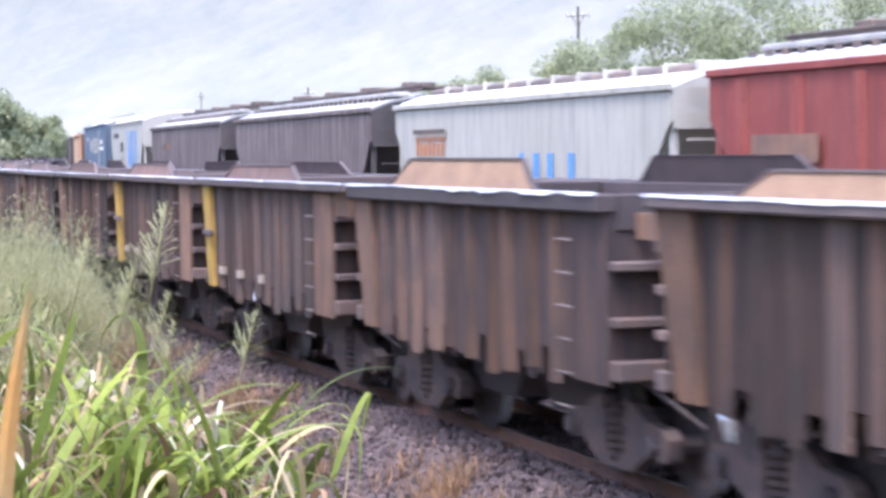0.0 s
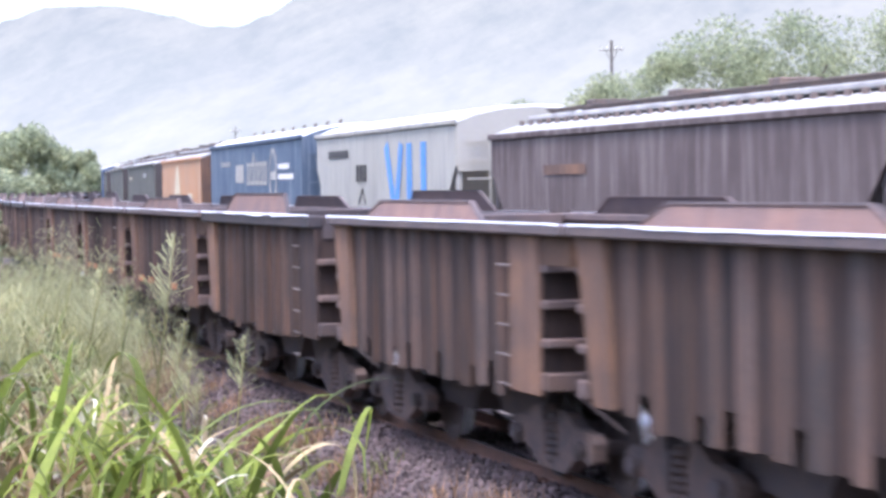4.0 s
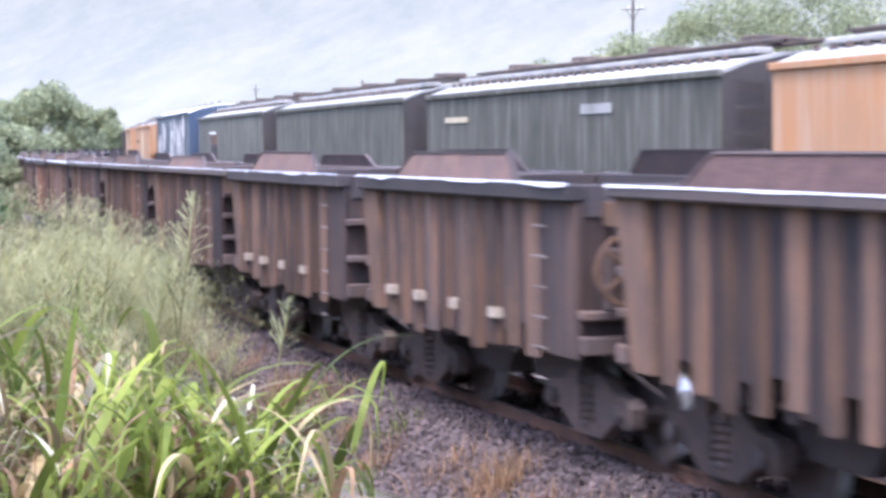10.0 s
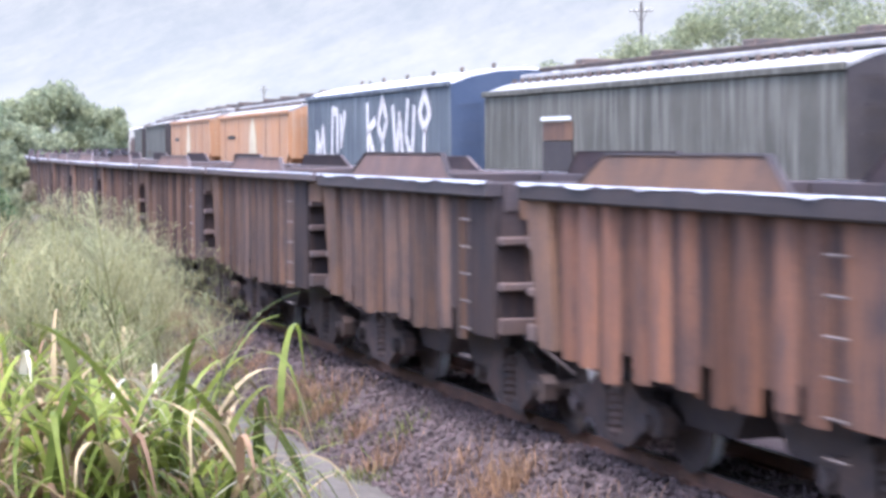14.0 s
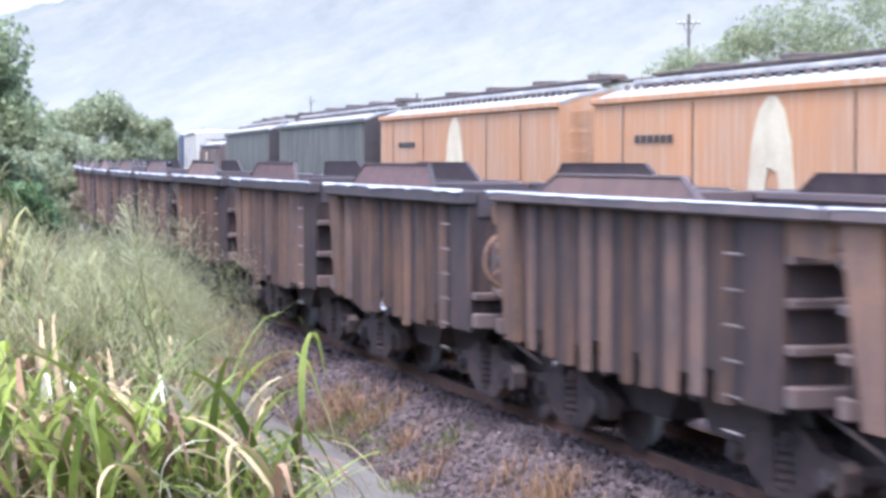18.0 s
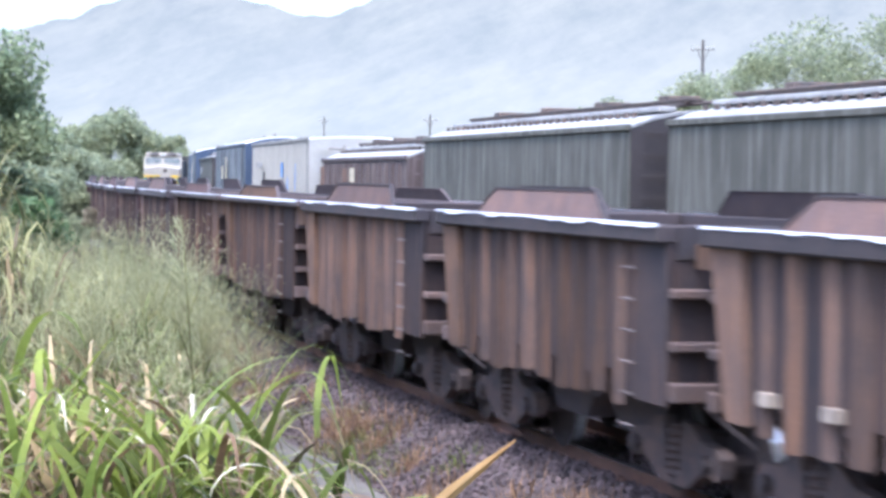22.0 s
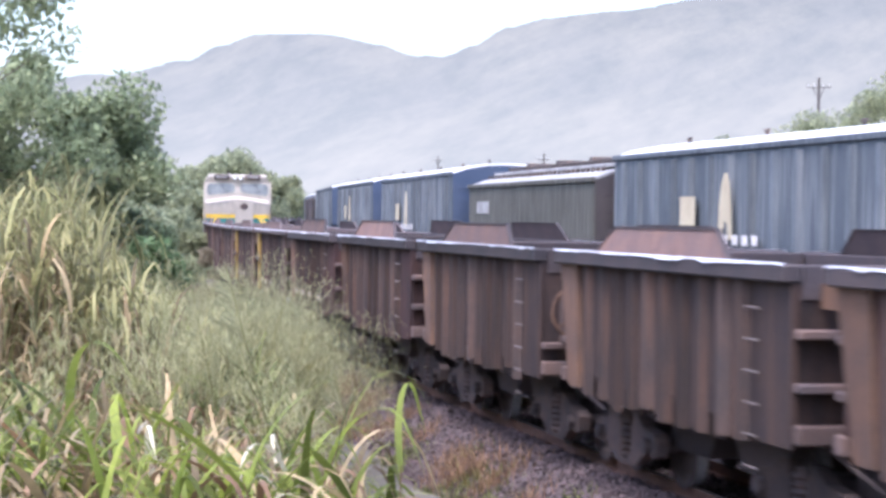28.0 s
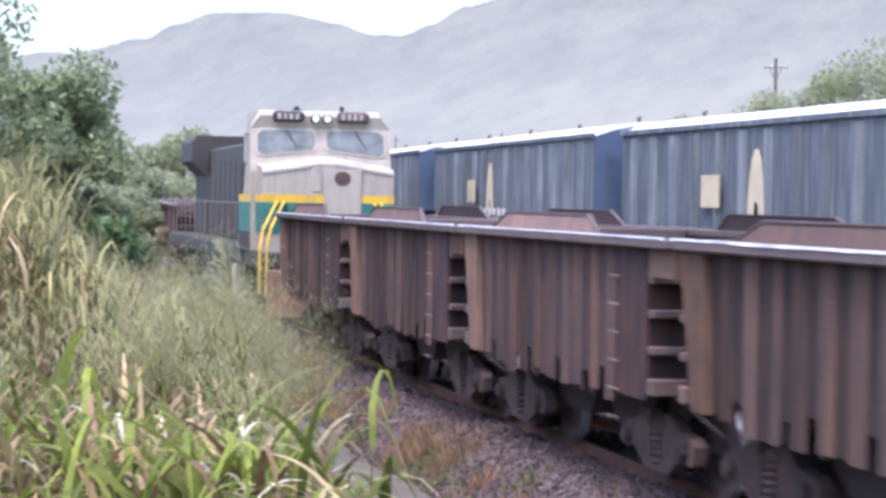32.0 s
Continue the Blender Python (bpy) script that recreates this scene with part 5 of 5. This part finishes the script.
def grasses():
    rng = np.random.default_rng(11)
    leafy_stand(rng, "green_grass", 2100, (-17, .5), (9.5, 25), 1.2, 8, .66, .04, BLADE, "lush green guinea grass with broad arching leaves", 260, .22)
    leafy_stand(rng, "dry_grass", 1900, (-17, .5), (9.5, 27), 1.25, 9, .62, .036, STRAW, "dry straw-coloured drooping grass leaves", 190, .24, .1, .8, 3.0)
    leafy_stand(rng, "brown_grass", 1400, (-17, 0), (10, 30), 1.15, 8, .52, .034, RUSTWEED, "withered brown leaves low in the grass", 130, .25, .05, .8, 3.0)
    leafy_stand(rng, "pale_grass", 1300, (-17, 0), (11, 34), 1.15, 8, .5, .03, PALE, "pale yellow-green tall grass on the bank", 170, .3, .25, .6, 2.2)
    leafy_stand(rng, "tall_grass", 1900, (-17, -1.8), (22, 50), 2.3, 9, .66, .036, PALE, "tall pale grass farther along the bank", 150, .4, .2, .6, 2.4)
    leafy_stand(rng, "withered_tall_grass", 620, (-17, -1.8), (18, 44), 1.7, 9, .62, .036, STRAW, "withered straw leaves among the tall grass", 55, .3, .1, .8, 3.0)
    leafy_stand(rng, "mixed_tall_grass", 1300, (-17, -1.8), (20, 50), 1.8, 8, .6, .04, BLADE, "tall green grass farther along the bank", 120, .5, .1, .6, 2.2)
    leafy_stand(rng, "cane_grass", 1300, (-19, -8.6), (15, 24), 2.6, 14, .65, .034, CANE, "tall yellow-green cane grass on the high bank", 90, .3, .2, .7, 2.4)
    leafy_stand(rng, "dry_cane", 460, (-19, -8.6), (14.5, 23), 2.2, 12, .6, .032, STRAW, "withered leaves among the tall cane grass", 60, .3, .1, .9, 3.0)
    leafy_stand(rng, "far_grass", 2200, (-16, -2), (52, 95), 1.7, 7, .9, .05, PALE, "tall pale grass far along the bank", 160, 1.0, .1, .5, 1.6)
    n = 22000
    lat, q = -4.2 - 13 * rng.random(n) ** 1.3, rng.uniform(-26, 62, n)
    turf = np.array([(x, y, ground_z(x, y) - .08) for x, y, _ in (along(b, a) for a, b in zip(lat, q)) if math.hypot(x, y) > .8])
    tagged(blades(rng, turf, .3, .022, PALE, "short_grass", .5, 3, 1.6), "short rough grass covering the bank", "grass", kind="stuff")
    ob = blades(rng, verge(rng, 8500, -2.0, -1.45, 9, 50, 1.2, .18, 62, 0), .32, .012, RUSTWEED, "dry_weeds", .4, 3, .8)
    tagged(ob, "dry rusty-brown weeds at the edge of the ballast", "weeds", kind="stuff")
    ob = blades(rng, verge(rng, 3600, -4.2, -2.2, 9, 46, 1.2, .12, 110, 0), .13, .012, PALE, "path_grass", .6, 3, 1.2)
    tagged(ob, "sparse low grass and litter along the path", "weeds", kind="stuff")
    ob = blades(rng, verge(rng, 5200, -2.3, -1.5, 9, 46, 1.2, .17, 48, 0), .2, .014, BLADE, "green_weeds", .5, 3, .8)
    tagged(ob, "low green weeds among the stones", "weeds", kind="stuff")


def fuzz(rng, heads, size, hairs):
    """Loose clouds of short fine hairs below the given tips."""
    i = np.repeat(np.arange(len(heads)), hairs)
    n = len(i)
    a = rng.uniform(0, 2 * math.pi, n)
    c = heads[i] - np.stack([np.zeros(n), np.zeros(n), .55 * size[i]], 1)
    p = c + rng.normal(0, 1, (n, 3)) * np.stack([.2 * size[i], .2 * size[i], .42 * size[i]], 1)
    p[:, 2] = np.minimum(p[:, 2], heads[i][:, 2] + .05 * rng.random(n))
    q = p + np.stack([np.cos(a), np.sin(a), rng.uniform(-.3, 1.5, n)], 1) * (rng.uniform(.03, .09, n))[:, None]
    t = np.stack([-np.sin(a), np.cos(a), np.zeros(n)], 1) * .002
    return np.stack([p - t, p + t, q + t * 1.4, q - t * 1.4], 1).reshape(-1, 3)


def plume_clump(seed, az, d):
    """Tall feathery grass that the wind of the passing trains lays over and lets rise again."""
    rng = np.random.default_rng(seed)
    x, y = d * math.sin(radians(az)), d * math.cos(radians(az))
    z = ground_z(x, y)
    tall = max(1.1, 2.79 + d * math.tan(radians(skyline(az) + 1.1)) - z)
    w = thing("plume_grass", "tall pale grass with feathery seed heads bending in the wind", "grass", "plume grass at the edge of the bank")
    n = 20
    foot = np.stack([rng.normal(0, .34, n), rng.normal(0, .3, n), np.full(n, -.05)], 1)
    heads = foot * (1.5, 1.5, 0) + np.array([0, 0, 1.0]) * (tall * rng.uniform(.6, 1.05, n))[:, None]
    b = np.array([.004, 0, 0])
    v = np.stack([foot - b, foot + b, heads + b * .5, heads - b * .5], 1).reshape(-1, 3)
    tagged(mesh_np("stalks", v, np.arange(len(v)).reshape(-1, 4), PALE, w), kind="stuff")
    v = fuzz(rng, heads, np.full(n, .4 * tall), 330)
    tagged(mesh_np("seed_heads", v, np.arange(len(v)).reshape(-1, 4), SEED, w), kind="stuff")
    i = rng.integers(0, n, 90)
    p = foot[i] + (heads[i] - foot[i]) * rng.uniform(.1, .75, 90)[:, None]
    tagged(blades(rng, p, .34 * tall, .018, PALE, "foliage", .6, 6, 2.0, w), kind="stuff")
    w.matrix_basis = pose(x, y, z)
    return w, (x, y, z)


def seed_stalks():
    """Feathery seed heads on thin stalks, so many that they veil the grass below them."""
    rng = np.random.default_rng(21)
    groups = [(scatter(rng, 80, -16, -2.6, 13, 30, 1.0, .3, 36), 1.5, .36), (scatter(rng, 130, -9, -5, 23, 36, 1.0, .6, 34), 3.0, .75), (scatter(rng, 50, -7.5, -3.6, 13, 20, 1.0, .3, 18), 1.75, .42)]
    heads, size, feet = [], [], []
    for roots, tall, sz in groups:
        for x, y, z in roots:
            h = room_for(x, y, tall) * rng.uniform(.55, 1.02)
            if h > .5:
                feet.append((x, y, z))
                heads.append((x + rng.normal(0, .12), y + rng.normal(0, .12), z + h))
                size.append(sz * rng.uniform(.7, 1.2))
    feet, heads, size = np.array(feet), np.array(heads), np.array(size)
    w = np.array([.004, 0, 0])
    v = np.stack([feet - w, feet + w, heads + w * .5, heads - w * .5], 1).reshape(-1, 3)
    tagged(mesh_np("seed_stalks", v, np.arange(len(v)).reshape(-1, 4), PALE), "thin pale grass stalks", "grass", kind="stuff")
    v = fuzz(rng, heads, size, 280)
    tagged(mesh_np("seed_heads", v, np.arange(len(v)).reshape(-1, 4), SEED), "feathery pale yellow-green seed heads above the grass", "grass", kind="stuff")


def clump(seed, az, d, mat, label, height=1.4, count=250, width=.034):
    """A stand of broad grass: upright stems, leaves springing from them at many heights and arching over."""
    rng = np.random.default_rng(seed)
    x, y = d * math.sin(radians(az)), d * math.cos(radians(az))
    z = ground_z(x, y)
    c = thing("grass_clump", label, "grass", "clumps of tall grass by the path")
    m = count // 7
    stem = np.stack([rng.normal(0, .17, m), rng.normal(0, .17, m), np.full(m, -.05)], 1)
    lean = rng.normal(0, .16, (m, 2))
    tall = height * rng.uniform(.5, .86, m)
    i = rng.integers(0, m, count)
    h = rng.uniform(.12, 1, count) * tall[i]
    p = stem[i] + np.stack([lean[i, 0] * h, lean[i, 1] * h, h], 1)
    k, j, q = count * 58 // 100, count * 77 // 100, count * 91 // 100
    blades(rng, p[:k], height * .5, width * 1.2, mat, "foliage", .3, 12, 2.3, c, slant=.25)
    blades(rng, p[k:j], height * .46, width, STRAW, "withered_foliage", .4, 12, 3.2, c, slant=.35)
    blades(rng, p[j:q], height * .42, width, RUSTWEED, "brown_foliage", .5, 12, 3.0, c, slant=.35)
    blades(rng, p[q:], height * .42, width * .9, BLEACHED, "bleached_foliage", .4, 12, 3.4, c, slant=.4)
    b = np.array([.005, 0, 0])
    top = stem + np.stack([lean[:, 0] * tall, lean[:, 1] * tall, tall], 1)
    v = np.stack([stem - b, stem + b, top + b * .5, top - b * .5], 1).reshape(-1, 3)
    tagged(mesh_np("undergrowth", v, np.arange(len(v)).reshape(-1, 4), RUSTWEED, c), kind="stuff")
    c.matrix_basis = pose(x, y, z)
    return c, (x, y, z)


hills()
pole(10.96, 105, 9.95)
pole(3.57, 170, 8.1)
pole(.67, 250, 10.1)
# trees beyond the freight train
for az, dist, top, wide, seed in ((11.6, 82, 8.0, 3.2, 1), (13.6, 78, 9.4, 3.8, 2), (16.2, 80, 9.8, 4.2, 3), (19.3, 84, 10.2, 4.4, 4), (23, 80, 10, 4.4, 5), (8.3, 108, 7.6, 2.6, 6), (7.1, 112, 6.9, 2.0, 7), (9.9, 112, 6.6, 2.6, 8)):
    tree(az, dist, top, wide, seed, HAZELEAF, "light green feathery tree in the haze beyond the trains", 17000, .085)
# trees on the bank to the left, and the thicket where the track bends out of sight
tree(-9.7, 42, 6.7, 2.3, 20, LEAF, "dense dark green tree on the bank", 15000, .085)
tree(-12.6, 40, 6.5, 2.6, 21, LEAF, "dense dark green tree on the bank", 15000, .085)
tree(-10.9, 43, 5.9, 2.0, 32, LEAF, "dense dark green tree on the bank", 16000, .085)
tree(-8.4, 44, 5.0, 1.5, 22, LEAF, "dense dark green tree on the bank", 9000, .08)
tree(-16.5, 38, 7.5, 3.0, 23, LEAF, "dense dark green tree on the bank", 12000, .1)
tree(-5.1, 205, 9.2, 5.5, 24, HAZELEAF, "pale green tree by the bend of the track", 16000, .25)
tree(-7.3, 150, 6.8, 5.0, 25, HAZELEAF, "pale green tree by the bend of the track", 16000, .22)
tree(-3.7, 240, 7.6, 4.5, 26, HAZELEAF, "pale green tree by the bend of the track", 9000, .28)
tree(-6.7, 110, 4.2, 3.2, 30, HAZELEAF, "pale green bush by the bend of the track", 12000, .16, name="bush")
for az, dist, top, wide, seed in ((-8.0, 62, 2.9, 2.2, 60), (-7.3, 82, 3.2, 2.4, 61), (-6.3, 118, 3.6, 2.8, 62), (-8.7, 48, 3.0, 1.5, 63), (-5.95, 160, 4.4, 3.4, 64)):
    tree(az, dist, top, wide, seed, HAZELEAF, "rounded green bush in the hedge along the bank", 9000, .08 + .0006 * dist, low=.05, name="bush", stout=.5)
tree(-7.6, 36, 2.75, .95, 27, LEAFGREEN, "broad-leaved green shrub at the foot of the trees", 3000, .09, name="bush", stout=.5)
tree(-5.9, 55, 2.1, .9, 65, SCRUB, "dry grey-brown scrub at the edge of the track", 5000, .05, low=.05, name="bush", stout=.4)
tree(-4.9, 44, 1.25, .8, 66, SCRUB, "dry grey-brown scrub at the edge of the track", 3500, .045, low=.05, name="bush", stout=.4)
tree(-9.4, 38, 2.3, 1.1, 28, HAZELEAF, "tangled shrub at the edge of the track", 8000, .07, name="bush")
tree(-15.0, 17, 5.3, .95, 29, LEAF, "slender tree leaning out over the bank", 1900, .036, low=.8, lean=1.35, stout=.2)
grasses()
seed_stalks()
def tall_weed(seed, az, d, top):
    """One seeding stalk that stands clear of the grass: stem, a few leaves, a loose plume."""
    rng = np.random.default_rng(seed)
    x, y = d * math.sin(radians(az)), d * math.cos(radians(az))
    z = ground_z(x, y)
    h = top - z
    w = thing("tall_weed", "single tall grass stalk with a feathery seed plume", "weed", "clumps of tall grass by the path")
    bm = bmesh.new()
    rod(bm, (0, 0, -.05), (.04, 0, h * .55), .007, .006, 6)
    rod(bm, (.04, 0, h * .55), (.02, .02, h), .006, .003, 6)
    part("stem", bm, PALE, w)
    roots = np.array([(.03, 0, h * k) for k in (.25, .4, .5, .6, .68)])
    blades(rng, roots, .55, .022, BLADE, "leaf", .7, 6, 1.4, w)
    v, f = [], []
    for j in range(85):
        u = rng.uniform(0, .22 * h)
        p = np.array([.02, .02, h - u])
        a = rng.uniform(0, 6.3)
        q = p + np.array([math.cos(a), math.sin(a), rng.uniform(.5, 1.6)]) * (.03 + .3 * u) * rng.uniform(.5, 1.2)
        k = len(v)
        v += [p, p + (.002, 0, .002), q, q + (-.004, .003, -.008)]
        f.append((k, k + 1, k + 2, k + 3))
    tagged(part("seed_plume", (v, f), SEED, w), kind="stuff")
    w.matrix_basis = pose(x, y, z)
    return w, (x, y, z)


GREENCLUMP, PALECLUMP, DRYCLUMP = "bright green clump of broad grass leaves", "pale clump of grass with drooping leaves", "half-withered clump of straw-coloured grass"
CLUMPS = [clump(40 + i, az, d, m, lab, hh) for i, (az, d, m, lab, hh) in enumerate((
    (-1.55, 7.8, FRESH, GREENCLUMP, 1.42), (-2.0, 7.6, FRESH, GREENCLUMP, 1.61), (-3.2, 8.8, STRAW, DRYCLUMP, 1.44), (-3.9, 7.2, FRESH, GREENCLUMP, 1.52),
    (-5.0, 8.2, FRESH, GREENCLUMP, 1.56), (-5.9, 7.3, STRAW, DRYCLUMP, 1.42), (-6.8, 8.4, FRESH, GREENCLUMP, 1.52), (-7.9, 7.6, STRAW, DRYCLUMP, 1.46),
    (-8.9, 8.3, FRESH, GREENCLUMP, 1.52), (-10.2, 7.7, FRESH, GREENCLUMP, 1.46), (-11.5, 8.2, STRAW, DRYCLUMP, 1.46), (-12.8, 8.0, FRESH, GREENCLUMP, 1.46),
    (-1.05, 8.6, FRESH, GREENCLUMP, 1.19), (-1.7, 9.6, PALE, PALECLUMP, 1.16), (-4.4, 10.2, STRAW, DRYCLUMP, 1.46), (-2.9, 11.8, FRESH, GREENCLUMP, 1.23),
    (-2.25, 8.6, STRAW, DRYCLUMP, 1.44), (-1.15, 7.9, FRESH, GREENCLUMP, 1.39), (-2.5, 8.3, FRESH, GREENCLUMP, 1.53), (-1.65, 7.2, STRAW, DRYCLUMP, 1.23),
    (-3.4, 7.4, FRESH, GREENCLUMP, 1.49), (-5.4, 7.0, FRESH, GREENCLUMP, 1.52), (-2.7, 7.0, FRESH, GREENCLUMP, 1.44), (-2.05, 7.1, FRESH, GREENCLUMP, 1.44),
    (-4.6, 7.6, STRAW, DRYCLUMP, 1.46), (-9.6, 7.4, STRAW, DRYCLUMP, 1.42), (-6.3, 10.6, PALE, PALECLUMP, 1.42), (-8.3, 10.3, FRESH, GREENCLUMP, 1.42), (-0.85, 7.7, STRAW, DRYCLUMP, 1.15)))]


CLUMPS += [tall_weed(80, -2.6, 13.0, 2.55), tall_weed(81, -.3, 15.0, 1.77), tall_weed(82, -4.6, 14.5, 2.3), tall_weed(83, -1.6, 16.0, 1.55), tall_weed(84, -3.4, 16.0, 2.1), tall_weed(85, -2.15, 17.2, 1.75), tall_weed(86, -3.0, 15.2, 1.85), tall_weed(87, -1.2, 17.8, 1.25)]


def near_stalk(x, y, root, length, mat, label):
    """A grass stalk close to the camera's place, with one long leaf that swings in the wind."""
    z = ground_z(x, y)
    w = thing("grass_stalk", label, "grass")
    bm = bmesh.new()
    rod(bm, (0, 0, -.05), (.02, 0, (root - z) * .5), .008, .007, 6)
    rod(bm, (.02, 0, (root - z) * .5), (0, 0, root - z), .007, .005, 6)
    part("stem", bm, PALE, w)
    n = 12
    vs, fs = [], []
    for i in range(n + 1):
        u = i / n
        half = .024 * min(1, .5 + 3 * u) * (1 - u) ** .55 + .0006
        for sx in (-1, 0, 1):
            vs.append((sx * half + .12 * length * u ** 2, .006 * abs(sx) + .02 * u, length * u))
    for i in range(n):
        fs += [(3 * i, 3 * i + 1, 3 * i + 4, 3 * i + 3), (3 * i + 1, 3 * i + 2, 3 * i + 5, 3 * i + 4)]
    leaf = part("leaf", (vs, fs), mat, w, "long dry brown leaf")
    w.matrix_basis = pose(x, y, z)
    return leaf, root - z


STALKS = [(near_stalk(-.19, 3.0, 1.9, .72, DRYLEAF, "thin grass stalk with one long withered leaf beside the camera"),
           [(0, 108), (11.7, 108), (11.9, 62), (12.0, 15), (12.1, 70), (12.4, 108), (21.6, 108), (21.8, 66), (22.0, 38), (22.2, 80), (22.5, 108), (32, 108)]),
          (near_stalk(-.27, 3.0, 1.9, .7, DRYLEAF, "thin grass stalk with one long withered leaf beside the camera"),
           [(0, -2), (.2, 12), (.5, 60), (.8, 105), (28.6, 105), (32, 105)])]


PLUMES = [plume_clump(100 + k, -5.9 + .2 * k + .12 * math.sin(2.3 * k), 23 + 4.2 * math.sin(1.7 * k) ** 2 + .25 * k) for k in range(13)]
# how far the gusts lay the grass over to the right, second by second
GUSTS = [(0, .2), (1, .1), (2, -.3), (3.5, .1), (5, .1), (6, 0), (7, .6), (8, .3), (9, -.1), (10, 1.5), (11, .2), (12, .4), (13, -.6), (14, .7), (15, .4), (16.5, .1), (18, 0), (19, .1), (20, .6), (21, -.8),
         (22, .4), (23, .9), (24, .7), (25, 1), (26, -.6), (27.5, .2), (29, .6), (30, 0), (31, -.5), (32, 0)]


# the broad-leaved clumps beside the path sway on their own
SWAY = [(0, 1.6), (1, 2), (2, 1.5), (3.3, 1), (4.5, .8), (5, -.8), (6, .2), (7, .9), (8, 1.7), (9, -.8), (10, 1.1), (11, .9), (12, .9), (13, 0), (14, -.6), (15, .6), (16.5, 0), (18, -1), (19, .1), (20, 1.2),
        (21, -.2), (22, -.6), (23, -1.2), (24, -.7), (25, -1.3), (26, -1), (27.5, -1.2), (29, -1.7), (30, -1.2), (31, .5), (32, -1)]


# ---------------------------------------------------------------- what moves
def motions():
    times = [2.0 * i for i in range(17)]
    for car, tail in ORETRAIN:
        walk(car, [(t, on_track(near_s(tail, t), 0)) for t in times])
    walk(loco, [(t, on_track(near_s(LOCO_NOSE, t), 0)) for t in times])
    for car, tail in FREIGHT:
        walk(car, [(t, on_track(far_s(tail, t), APART)) for t in times])
    for (leaf, up), rows in STALKS:
        walk(leaf, [(t, pose(0, 0, up, 0, a, 0)) for t, a in rows])
    for i, (c, (x, y, z)) in enumerate(CLUMPS):
        walk(c, [(t, pose(x, y, z, 5 * math.sin(1.9 * t + i), 9.5 * g + 3 * math.sin(1.3 * t + 2.1 * i + .7), 0)) for t, g in SWAY])
    for i, (c, (x, y, z)) in enumerate(PLUMES):
        walk(c, [(t, pose(x, y, z, 3 * math.sin(1.4 * t + i) - 34 * max(0, min(1, 1 - g)), 14 * g + 2.5 * math.sin(1.7 * t + 1.3 * i), 0)) for t, g in GUSTS])


motions()
